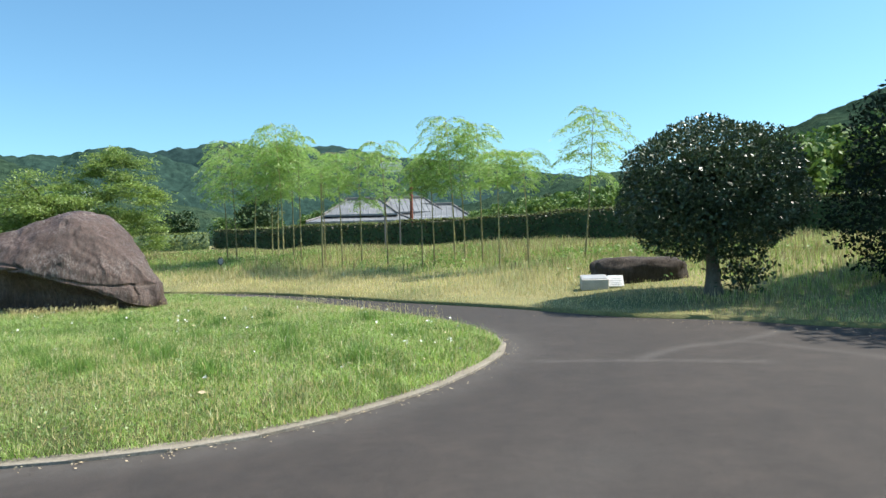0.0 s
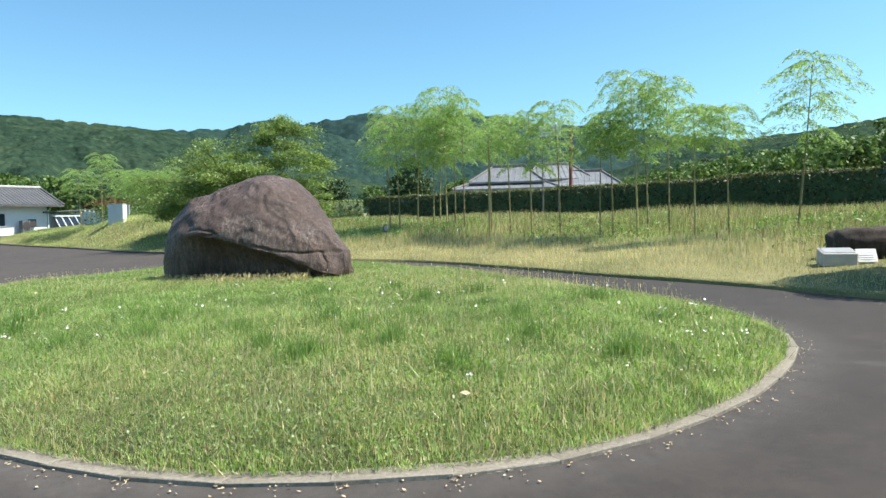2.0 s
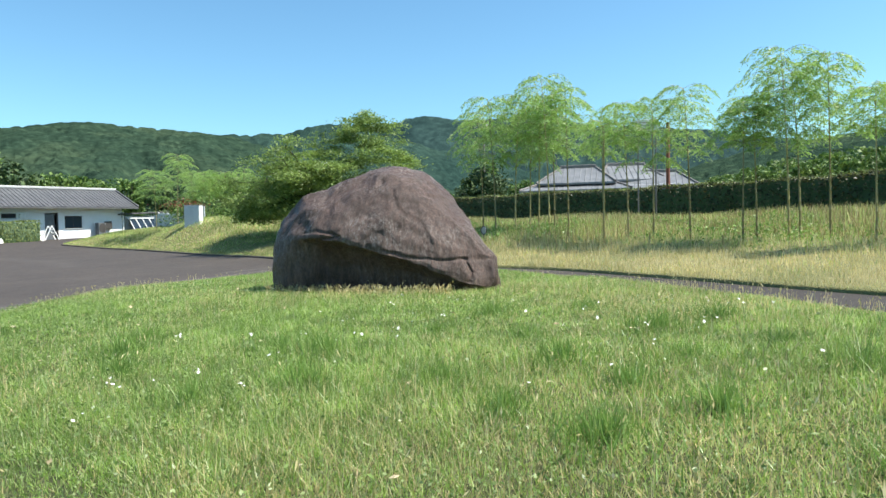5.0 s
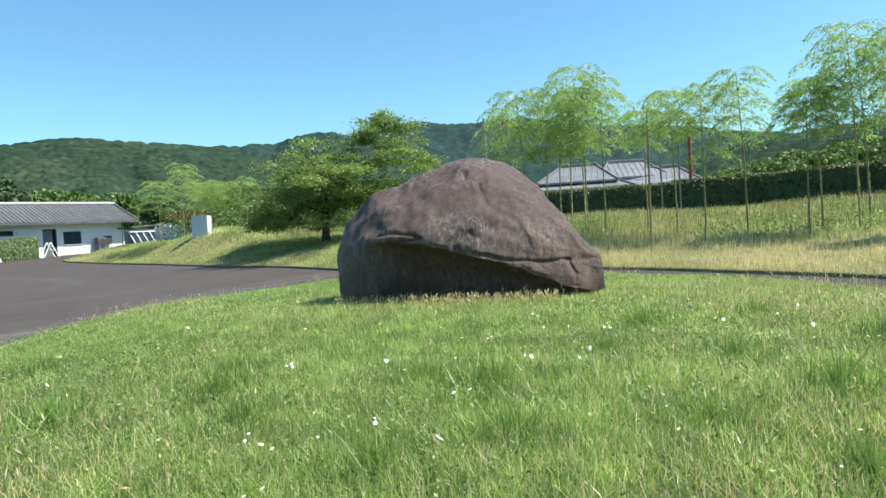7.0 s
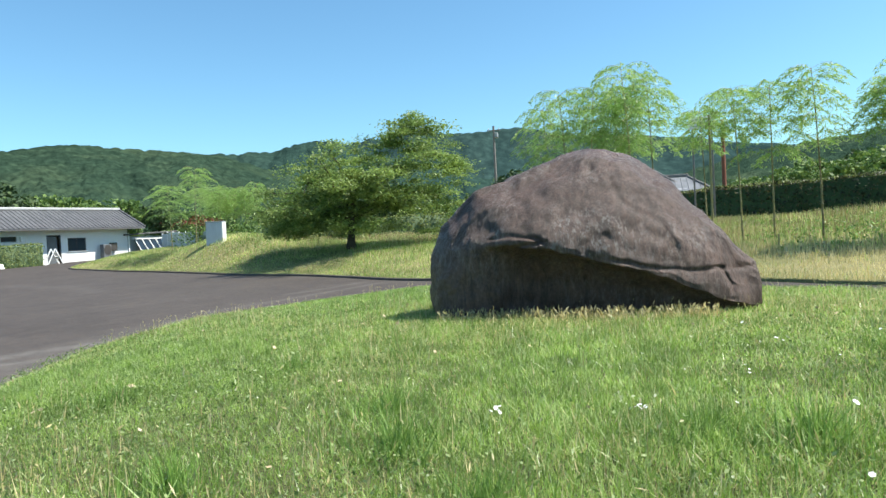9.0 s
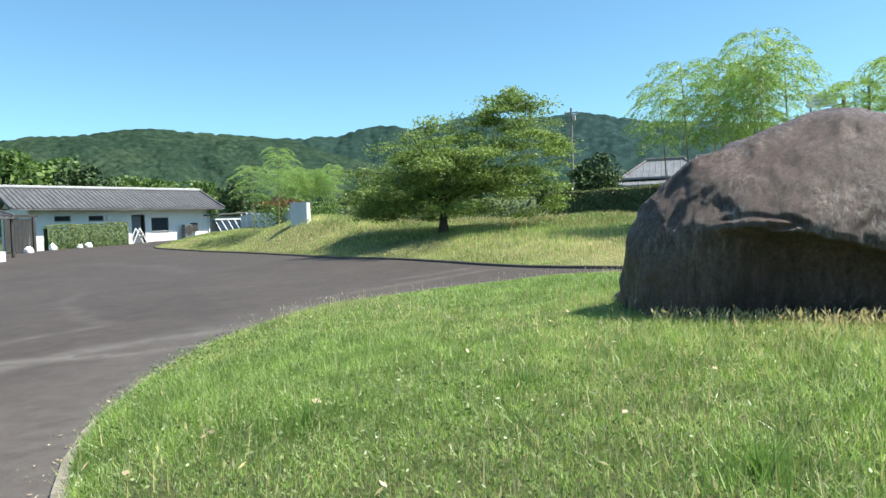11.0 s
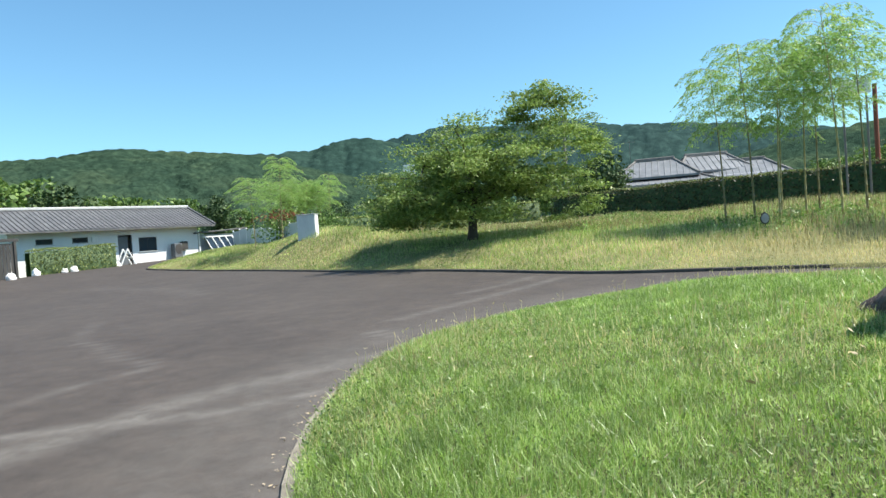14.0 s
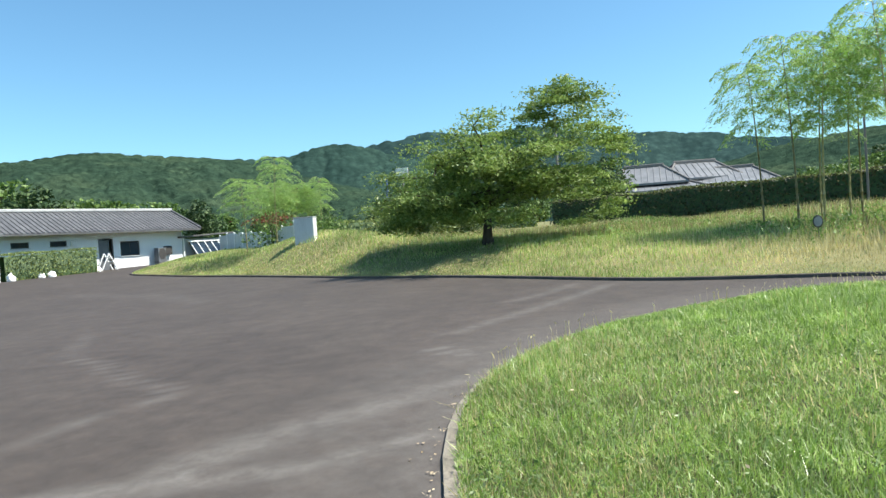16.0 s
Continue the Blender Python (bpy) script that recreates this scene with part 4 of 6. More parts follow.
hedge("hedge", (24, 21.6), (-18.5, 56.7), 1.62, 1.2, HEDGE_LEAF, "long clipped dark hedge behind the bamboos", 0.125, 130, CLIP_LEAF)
hedge("clipped_hedge", (-46.5, 37.5), (-44.7, 42.2), 1.45, 0.9, CLIP_LEAF, "clipped light green box hedge before the white building", 0.09, 260)
hedge("far_hedge", (-20.5, 60), (-34, 52), 1.5, 1.0, CLIP_LEAF, "low yellowish hedge beyond the meadow", 0.16, 60)


# ---- woodland ----
def wood_tree(seed, name, height, radius, material, flat=1.0, label="leafy woodland tree behind the garden"):
    rng = np.random.default_rng(seed)
    root = base_at(name, 0, 0, 0)
    limbs = [(i * 2.1, rng.uniform(0.3, 1.0), radius * rng.uniform(0.6, 0.9), rng.uniform(0.45, 0.95)) for i in range(10)]
    (v, f), paths = tree_wood(rng, height * 0.75, height * 0.022, limbs)
    put("trunk", np_mesh("trunk", v, f, True), BARK, root)
    cs = []
    for i in range(46):
        d = rng.normal(size=3)
        d /= np.linalg.norm(d)
        c = d * np.array([radius, radius, height * 0.36 * flat]) * rng.uniform(0.45, 1.0) + np.array([0, 0, height * 0.6])
        r = radius * rng.uniform(0.2, 0.42)
        e = rng.normal(size=(58, 3))
        e /= np.linalg.norm(e, axis=1)[:, None]
        cs.append(c + e * r * rng.uniform(0.6, 1.05, 58)[:, None] * np.array([1, 1, 0.75]))
    v, f = leaf_quads(rng, np.concatenate(cs), height * 0.058, height * 0.038)
    put("crown", np_mesh("crown", v, f), material, root)
    return tagged(root, label, "tree", "trees of the woodland")


WOODS = [wood_tree(31, "woodland_tree", 10, 4.0, WOOD_LEAF), wood_tree(32, "woodland_tree", 10, 3.4, WOOD_LEAF, 1.1), wood_tree(33, "woodland_tree", 10, 3.8, DARK_WOOD, 1.0, "dark leafy woodland tree behind the garden")]
rw = np.random.default_rng(77)
PLACES = []
for i in range(46):
    az, dist = rw.uniform(-42, -3), rw.uniform(58, 115)
    top = 1.0 + math.tan(radians(np.interp(-az, [3, 8, 16, 25, 33, 42], [3.6, 4.6, 6.0, 8.0, 9.0, 9.0]) * rw.uniform(0.75, 1.0))) * dist
    PLACES.append((az, dist, top, int(rw.choice([0, 0, 1, 2]))))
for i in range(48):
    az, dist = rw.uniform(22, 75), rw.uniform(95, 170)
    top = 1.0 + math.tan(radians(np.interp(az, [22, 38, 52, 60, 75], [3.2, 3.4, 5.2, 5.4, 5.0]) * rw.uniform(0.7, 1.0))) * dist
    PLACES.append((az, dist, top, int(rw.choice([0, 1, 2, 2]))))
for i in range(16):
    az, dist = rw.uniform(0, 22), rw.uniform(115, 150)
    PLACES.append((az, dist, 1.0 + math.tan(radians(rw.uniform(2.8, 3.9))) * dist, int(rw.choice([0, 2]))))
for az, dist, el in ((-24.5, 48, 8.6), (-27, 44, 9.2), (-29.5, 50, 9.4), (-32, 46, 9.6), (-35, 52, 9.8), (-38, 48, 9.0), (-5.5, 66, 4.6), (-8, 60, 4.9), (-10.5, 68, 5.3), (-12.5, 62, 5.2), (-15, 66, 5.8), (-17.5, 60, 6.1), (-20, 64, 6.6), (-22.5, 58, 7.2), (-3, 72, 3.9), (-7, 74, 5.0), (3.5, 78, 2.6)):
    PLACES.append((az, dist, 1.0 + math.tan(radians(el)) * dist, 1 if dist % 4 else 0))
# the row of trees over the white building, and a round one beside the tiled house
for k, (bear, el, dist) in enumerate(((60, 6.0, 92), (57.5, 6.8, 88), (55, 6.3, 96), (52.5, 6.7, 90), (50, 6.2, 98), (47.5, 5.4, 92), (45, 5.0, 100), (42, 4.7, 96), (39, 4.4, 104), (36.5, 4.2, 98))):
    x, y = -9.7 - math.sin(radians(bear)) * dist, 6.4 + math.cos(radians(bear)) * dist
    PLACES.append((math.degrees(math.atan2(-x, y)), math.hypot(x, y), 1.5 + math.tan(radians(el)) * dist, (0, 2, 1, 0)[k % 4]))
PLACES.append((14.9, 59.0, 6.3, 2))
wused = set()
for i, (az, dist, top, kind) in enumerate(PLACES):
    x, y = -math.sin(radians(az)) * dist, math.cos(radians(az)) * dist
    z = float(paved(x, y)) + 0.0
    s = max(0.35, (top - z) / 9.8)
    m = pose(x, y, z - 0.2, 0, 0, i * 53)
    if kind in wused:
        b = copy_thing(WOODS[kind], m)
    else:
        b = WOODS[kind]
        wused.add(kind)
        b.matrix_world = m
    b.scale = (s * 1.05, s * 1.05, s)


# ---- white building ----
def tiled_roof(parent, x0, x1, y0, y1, z_eave, z_ridge, pitch_rib, material, ridge_mat, rib=True, thick=0.12):
    """A gable roof with its ridge along y; x0 is the far eave, x1 the near one."""
    xm = (x0 + x1) / 2
    for sx, nm in ((x0, "roof_slope"), (x1, "roof_slope")):
        bm = bmesh.new()
        dx, dz = sx - xm, z_eave - z_ridge
        up = Vector((-dz, 0, dx)).normalized() * (1 if dx > 0 else -1)
        top = [Vector((xm, y0, z_ridge)), Vector((sx, y0, z_eave)), Vector((sx, y1, z_eave)), Vector((xm, y1, z_ridge))]
        vs = [bm.verts.new(p) for p in top] + [bm.verts.new(p - Vector((0, 0, thick))) for p in top]
        for f in ((0, 1, 2, 3), (7, 6, 5, 4), (0, 4, 5, 1), (1, 5, 6, 2), (2, 6, 7, 3), (3, 7, 4, 0)):
            bm.faces.new([vs[k] for k in f])
        bmesh.ops.recalc_face_normals(bm, faces=bm.faces)
        slope = part(nm, bm, material, parent)
    if rib:
        L = math.hypot(x1 - xm, z_eave - z_ridge)
        path = np.array([[xm, 0, z_ridge + 0.01], [(xm + x1) / 2, 0, (z_ridge + z_eave) / 2 + 0.01], [x1 + 0.03, 0, z_eave + 0.01]])
        v, f = tube_arrays(path, [0.05, 0.05, 0.05], 6)
        me = np_mesh("tile_roll", v, f, True)
        for yy in np.arange(y0 + 0.1, y1, pitch_rib):
            o = put("tile_roll", me, material, parent)
            o.location.y = yy
    part("ridge_cap", block(xm, (y0 + y1) / 2, z_ridge + 0.08, 0.36, y1 - y0 + 0.1, 0.2, 0.04), ridge_mat, parent, "pale ridge cap")
    for yy in (y0, y1):
        bm = block((x1 + xm) / 2, yy, (z_eave + z_ridge) / 2 + 0.02, math.hypot(x1 - xm, z_ridge - z_eave), 0.14, 0.2, 0.02, Matrix.Rotation(math.atan2(z_ridge - z_eave, x1 - xm), 4, "Y"))
        part("verge", bm, material, parent)


def framed_window(parent, x, y, z, w, h, bars=1):
    """A window in a wall that faces +x: frame, panes, sill."""
    win = part("window", block(x - 0.02, y, z, 0.06, w, h, 0.006), DARK_WOOD_PAINT, parent)
    n = bars + 1
    for i in range(n):
        pw = (w - 0.10) / n - 0.02
        part("pane", block(x + 0.014, y - w / 2 + 0.05 + (i + 0.5) * (w - 0.10) / n, z, 0.012, pw, h - 0.12, 0.002), GLASS, win)
    part("sill", block(x + 0.06, y, z - h / 2 - 0.03, 0.14, w + 0.12, 0.05, 0.01), STAINED_SHADED, win)
    return win


WX = -44.3
WZ = 0.88

TURNED = Matrix.Translation((WX, 50.0, 0)) @ Matrix.Rotation(radians(-20.9), 4, "Z") @ Matrix.Translation((-WX, -50.0, 0))


def wall_with_openings(parent, x, y0, y1, z0, z1, holes, material, thick=0.2):
    """A wall along y facing +x, cut through at each hole (y centre, width, z low, z high)."""
    ys = sorted({y0, y1, *[h[0] - h[1] / 2 for h in holes], *[h[0] + h[1] / 2 for h in holes]})
    zs = sorted({z0, z1, *[h[2] for h in holes], *[h[3] for h in holes]})
    bm = bmesh.new()
    for a, b in zip(ys[:-1], ys[1:]):
        lo = None
        for c, d in zip(zs[:-1], zs[1:]):
            solid = not any(h[0] - h[1] / 2 <= (a + b) / 2 <= h[0] + h[1] / 2 and h[2] <= (c + d) / 2 <= h[3] for h in holes)
            if solid and lo is None:
                lo = c
            if lo is not None and (not solid or d == zs[-1]):
                hi = d if solid else c
                box(bm, x - thick / 2, (a + b) / 2, (lo + hi) / 2, thick, b - a, hi - lo)
                lo = None
    bmesh.ops.remove_doubles(bm, verts=bm.verts, dist=0.0005)
    return part("wall", bm, material, parent)


def white_building():
    root = base_at("white_building", 0, 0, 0)
    y0, y1, top = 37.4, 50.0, WZ + 2.72
    holes = [(44.52, 0.97, WZ - 0.3, WZ + 2.08), (46.14, 1.32, WZ + 0.88, WZ + 1.85), (39.43, 1.0, WZ + 1.68, WZ + 2.04), (41.6, 1.0, WZ + 1.68, WZ + 2.04)]
    wall_with_openings(root, WX, y0, y1, WZ - 0.5, top, holes, PLASTER)
    part("wall", block(WX - 2.7, y0 + 0.1, WZ + 1.05, 5.0, 0.2, 3.1, 0), PLASTER, root)
    part("wall", block(WX - 2.7, y1 - 0.1, WZ + 1.05, 5.0, 0.2, 3.1, 0), PLASTER, root)
    part("wall", block(WX - 5.3, (y0 + y1) / 2, WZ + 1.05, 0.2, y1 - y0, 3.1, 0), PLASTER, root)
    for yy in (y0 + 0.1, y1 - 0.1):
        bm = bmesh.new()
        g = [bm.verts.new(p) for p in ((WX - 0.2, yy - 0.09, top), (WX - 5.2, yy - 0.09, top), (WX - 2.75, yy - 0.09, top + 1.12), (WX - 0.2, yy + 0.09, top), (WX - 5.2, yy + 0.09, top), (WX - 2.75, yy + 0.09, top + 1.12))]
        for f in ((0, 1, 2), (5, 4, 3), (0, 3, 4, 1), (1, 4, 5, 2), (2, 5, 3, 0)):
            bm.faces.new([g[k] for k in f])
        bmesh.ops.recalc_face_normals(bm, faces=bm.faces)
        part("gable", bm, PLASTER, root)
    tiled_roof(root, WX - 6.4, WX + 1.0, y0 - 1.3, y1 + 0.9, WZ + 2.52, WZ + 4.05, 0.30, ROOF_TILE, RIDGE)
    # added white strip stands for sunlit wall below the eave's shade
    part("sunlit_strip", block(WX + 0.012, (45.02 + y1) / 2, WZ + 0.28, 0.03, y1 - 45.02, 0.5, 0.004), WHITE_PAINT, root, "bright strip for the sunlit base of the wall")
    d = part("door", block(WX - 0.12, 44.40, WZ + 0.98, 0.06, 0.74, 2.0, 0.01), GREY_DOOR, root, "grey metal door standing ajar")
    part("handle", block(WX - 0.06, 44.65, WZ + 0.95, 0.05, 0.03, 0.14, 0.008), GREY_METAL, d)
    part("door_frame", block(WX - 0.08, 44.96, WZ + 1.0, 0.16, 0.1, 2.1, 0.01), DARK_WOOD_PAINT, root)
    framed_window(root, WX - 0.05, 46.14, WZ + 1.365, 1.30, 0.95, 1)
    framed_window(root, WX - 0.05, 39.43, WZ + 1.86, 0.98, 0.34, 1)
    framed_window(root, WX - 0.05, 41.6, WZ + 1.86, 0.98, 0.34, 1)
    lamp = part("wall_lamp", block(WX + 0.10, 42.45, WZ + 1.85, 0.18, 0.36, 0.36, 0.03), WHITE_PAINT, root, "white wall-mounted box")
    bm = bmesh.new()
    for yy in np.arange(y0 - 0.8, y1 + 0.9, 0.9):
        box(bm, WX + 0.42, yy, WZ + 2.50, 1.0, 0.07, 0.1, 0.005)
    part("rafters", bm, DARK_WOOD_PAINT, root)
    root.matrix_world = TURNED
    tagged(root, "long low white plastered building with a grey tiled roof", "building")


white_building()


def gatehouse():
    root = base_at("grey_roofed_house", 0, 0, 0)
    x, z = -41.6, 0.55
    wall_with_openings(root, x, 21.5, 30.6, z - 0.4, z + 2.3, [(28.2, 1.9, z + 0.2, z + 1.95), (30.1, 0.25, z + 0.2, z + 1.9), (25.0, 1.8, z + 0.2, z + 1.95)], PLASTER)
    part("wall", block(x - 3.1, 30.5, z + 0.95, 5.8, 0.2, 2.7, 0), PLASTER, root)
    part("wall", block(x - 3.1, 21.6, z + 0.95, 5.8, 0.2, 2.7, 0), PLASTER, root)
    part("wall", block(x - 6.1, 26.05, z + 0.95, 0.2, 9.1, 2.7, 0), PLASTER, root)
    tiled_roof(root, x - 7.4, x + 1.1, 20.6, 30.8, z + 2.05, z + 3.15, 0.30, ROOF_TILE, ROOF_TILE)
    framed_window(root, x - 0.05, 28.2, z + 1.075, 1.88, 1.73, 2)
    framed_window(root, x - 0.05, 25.0, z + 1.075, 1.78, 1.73, 2)
    framed_window(root, x - 0.05, 30.1, z + 1.05, 0.24, 1.68, 0)
    part("fascia", block(x + 1.02, 25.9, z + 2.0, 0.06, 10.3, 0.16, 0.01), DARK_WOOD_PAINT, root)
    part("porch_post", block(x + 0.9, 30.8, z + 0.95, 0.12, 0.12, 2.1, 0.01), DARK_WOOD_PAINT, root)
    tagged(root, "low house with a grey tiled roof and dark sliding windows", "house")
    low = part("garden_wall", block(x + 2.6, 24.2, z + 0.1, 0.3, 9.6, 0.5, 0.02), WHITE_PAINT)
    tagged(low, "low white rendered wall along the asphalt", "wall")
    rng = np.random.default_rng(6)
    c = rng.normal(size=(1600, 3)) * np.array([0.28, 0.6, 0.13]) + np.array([0, 0, 0.3])
    c = c[c[:, 2] > 0]
    v, f = leaf_quads(rng, c, 0.10, 0.05)
    bush = put("low_bush", np_mesh("low_bush", v, f), CLIP_LEAF)
    bush.location = (x + 1.2, 28.6, z)
    tagged(bush, "low clipped green bush behind the white garden wall", "shrub")


gatehouse()


def passage():
    """The shaded gap between the two buildings, filled in with dark boards and posts."""
    root = base_at("timber_gate", -45.5, 35.0, float(paved(-45.5, 35.0)), -20)
    for dy in (-0.75, 0.75):
        part("post", block(0, dy, 1.1, 0.14, 0.14, 2.2, 0.01), DARK_WOOD_PAINT, root)
    part("lintel", block(0, 0, 2.15, 0.16, 1.9, 0.16, 0.01), DARK_WOOD_PAINT, root)
    for i in range(7):
        part("board", block(-0.02, -0.6 + i * 0.2, 1.0, 0.03, 0.185, 1.95, 0.004), DARK_WOOD_PAINT, root)
    tagged(root, "dark boards filling the shaded gap between the two buildings", "gate")


passage()


def a_frame(x, y, turn):
    z = ground_z(x, y)
    root = base_at("folding_barrier", x, y, z, turn)
    for s in (-1, 1):
        for dy in (-0.42, 0.42):
            part("leg", block(s * 0.24, dy, 0.52, 0.07, 0.09, 1.16, 0.006, Matrix.Rotation(-s * 0.42, 4, "Y")), WHITE_PAINT, root)
    part("board", block(0.16, 0, 0.72, 0.03, 0.95, 0.16, 0.005, Matrix.Rotation(-0.42, 4, "Y")), WHITE_PAINT, root)
    part("board", block(0.27, 0, 0.45, 0.03, 0.95, 0.16, 0.005, Matrix.Rotation(-0.42, 4, "Y")), WHITE_PAINT, root)
    return tagged(root, "white wooden folding barrier standing before the door", "barrier")


a_frame(-44.85, 43.35, 62)


def white_stone(x, y, s, seed):
    bm = bmesh.new()
    bmesh.ops.create_icosphere(bm, subdivisions=3, radius=1)
    for v in bm.verts:
        d = 1 + 0.35 * noise.noise(v.co * 1.6 + Vector((seed, 0, 0)))
        v.co = Vector((v.co.x * 0.55 * d, v.co.y * 0.7 * d, (v.co.z * 0.7 + 0.35) * d))
    o = part("white_stone", bm, WHITE_PAINT, smooth=True)
    o.matrix_world = pose(x, y, ground_z(x, y) - 0.05, 0, 0, seed * 40) @ Matrix.Diagonal((s, s, s, 1))
    return tagged(o, "small white-painted ornamental stone at the hedge's foot", "stone", "white stones by the hedge")


for i, (x, y, s) in enumerate([(-45.6, 37.2, 0.42), (-45.4, 39.0, 0.3), (-45.2, 39.5, 0.34), (-44.5, 42.2, 0.32), (-44.0, 34.3, 0.4)]):
    white_stone(x, y, s, i + 1)


def unit(x, y):
    z = ground_z(x, y)
    root = base_at("air_conditioner", x, y, z)
    part("casing", block(0, 0, 0.62, 0.36, 0.8, 1.0, 0.02), GREY_DOOR, root)
    bm = bmesh.new()
    bmesh.ops.create_cone(bm, cap_ends=True, segments=24, radius1=0.36, radius2=0.36, depth=0.04, matrix=Matrix.Translation((0.19, 0, 0.7)) @ Matrix.Rotation(math.pi / 2, 4, "Y"))
    part("fan_grille", bm, DARK_WOOD_PAINT, root)
    part("foot", block(0, -0.3, 0.04, 0.4, 0.1, 0.1, 0.01), POLE, root)
    part("foot", block(0, 0.3, 0.04, 0.4, 0.1, 0.1, 0.01), POLE, root)
    tagged(root, "grey outdoor air conditioner against the white wall", "air conditioner")
    box2 = part("meter_box", block(WX + 0.16, 48.75, WZ + 1.1, 0.28, 0.5, 0.6, 0.02), DARK_WOOD_PAINT)
    box2.matrix_world = TURNED
    tagged(box2, "dark meter box fixed to the white wall", "box")


unit(-44.65, 48.05)


def cold_frame():
    """Dark glazed lean-to with pale slanting bars beside the building."""
    x, y = -42.9, 51.9
    z = ground_z(x, y)
    root = base_at("glazed_lean_to", x, y, z - 0.3, -20)
    m = Matrix.Rotation(-0.75, 4, "Y")
    part("glazing", block(0.0, 0, 0.85, 0.04, 3.6, 1.7, 0.004, m), GLASS, root)
    for i in range(7):
        part("bar", block(0.05, -1.75 + i * 0.583, 0.88, 0.05, 0.06, 1.8, 0.006, m), WHITE_PAINT, root)
    part("top_rail", block(-0.62, 0, 1.52, 0.1, 3.7, 0.1, 0.01), WHITE_PAINT, root)
    part("back_wall", block(-0.95, 0, 0.85, 0.15, 3.8, 1.75, 0.01), STAINED_SHADED, root)
    part("roof_slab", block(-1.6, -0.3, 1.95, 2.4, 4.6, 0.12, 0.02, Matrix.Rotation(0.05, 4, "X")), ROOF_TILE, root)
    for dy in (-2.2, 1.8):
        part("post", block(-0.6, dy, 1.0, 0.1, 0.1, 2.0, 0.01), WHITE_PAINT, root)
    tagged(root, "dark glazed lean-to frame with slanting white bars", "lean-to")


cold_frame()


def panel_fence():
    root = base_at("panel_fence", -36.0, 45.5, 0)
    a, b = np.array([-41.5, 50.5]), np.array([-28.3, 38.5])
    n = 9
    for i in range(n):
        p = a + (b - a) * (i + 0.5) / n
        L = np.linalg.norm(b - a) / n
        ang = math.atan2(b[1] - a[1], b[0] - a[0])
        z = ground_z(*p)
        part("panel", block(p[0] + 36.0, p[1] - 45.5, z + 0.38, L - 0.05, 0.05, 1.5, 0.006, Matrix.Rotation(ang, 4, "Z")), STAINED_SHADED, root)
        q = a + (b - a) * i / n
        part("post", block(q[0] + 36.0, q[1] - 45.5, z + 0.42, 0.09, 0.09, 1.6, 0.008, Matrix.Rotation(ang, 4, "Z")), WHITE_PAINT, root)
    tagged(root, "weathered whitish panel fence behind the tall grass", "fence")


panel_fence()

pillar = base_at("white_pillar", -26.75, 35.3, 2.78 - 1.82, 8)
# greyer shaft and whiter end put the side sunlight into the colours
part("shaft", block(0, 0, 0.9, 0.86, 0.42, 1.8, 0.012), STAINED_SHADED, pillar)
part("sunlit_end", block(0.441, 0, 0.9, 0.02, 0.40, 1.76, 0.004), WHITE_PAINT, pillar, "end coloured brighter as the sunlit face")
part("cap", block(0, 0, 1.82, 0.92, 0.47, 0.05, 0.01), GREY_METAL, pillar)
tagged(pillar, "white rendered wall pillar standing in the grass", "pillar")


# ---- the house behind the hedge ----
def hip(parent, cx, cy, w, d, z0, z1, ridge_len, name="roof", ang=0.0):
    bm = bmesh.new()
    r = ridge_len / 2
    pts = [(-w / 2, -d / 2, z0), (w / 2, -d / 2, z0), (w / 2, d / 2, z0), (-w / 2, d / 2, z0), (-r, 0, z1), (r, 0, z1)]
    m = Matrix.Translation((cx, cy, 0)) @ Matrix.Rotation(ang, 4, "Z")
    v = [bm.verts.new(m @ Vector(p)) for p in pts] + [bm.verts.new(m @ Vector((p[0], p[1], p[2] - 0.25))) for p in pts[:4]]
    for f in ((0, 1, 5, 4), (1, 2, 5), (2, 3, 4, 5), (3, 0, 4), (0, 6, 7, 1), (1, 7, 8, 2), (2, 8, 9, 3), (3, 9, 6, 0), (6, 9, 8, 7)):
        bm.faces.new([v[k] for k in f])
    bmesh.ops.recalc_face_normals(bm, faces=bm.faces)
    roof = part(name, bm, HOUSE_TILE, parent)
    part("ridge_cap", block(cx, cy, z1 + 0.12, ridge_len + 0.5, 0.4, 0.45, 0.06, Matrix.Rotation(ang, 4, "Z")), POLE, parent)
    for a, b in ((0, 4), (1, 5), (2, 5), (3, 4)):
        p, q = m @ Vector(pts[a]), m @ Vector(pts[b])
        vv, ff = tube_arrays(np.array([p, (p + q) / 2, q]) + np.array([0, 0, 0.08]), [0.16, 0.16, 0.16], 6)
        put("hip_ridge", np_mesh("hip_ridge", vv, ff, True), POLE, parent)
    # courses of tiles running down the front slope
    p0, p1, p4, p5 = (m @ Vector(pts[k]) for k in (0, 1, 4, 5))
    for k in np.arange(0.04, 0.97, 0.9 / w):
        e = p0.lerp(p1, k)
        kk = min(max((k * w - (w / 2 - r)) / (2 * r), 0), 1)
        t = p4.lerp(p5, kk)
        if k * w < w / 2 - r:
            t = p0.lerp(p4, k * w / (w / 2 - r))
        elif k * w > w / 2 + r:
            t = p1.lerp(p5, (w - k * w) / (w / 2 - r))
        vv, ff = tube_arrays(np.array([e, (e + t) / 2, t]) + np.array([0, 0, 0.02]), [0.07, 0.07, 0.07], 4)
        put("tile_roll", np_mesh("tile_roll", vv, ff, True), HOUSE_TILE, parent)
    return roof


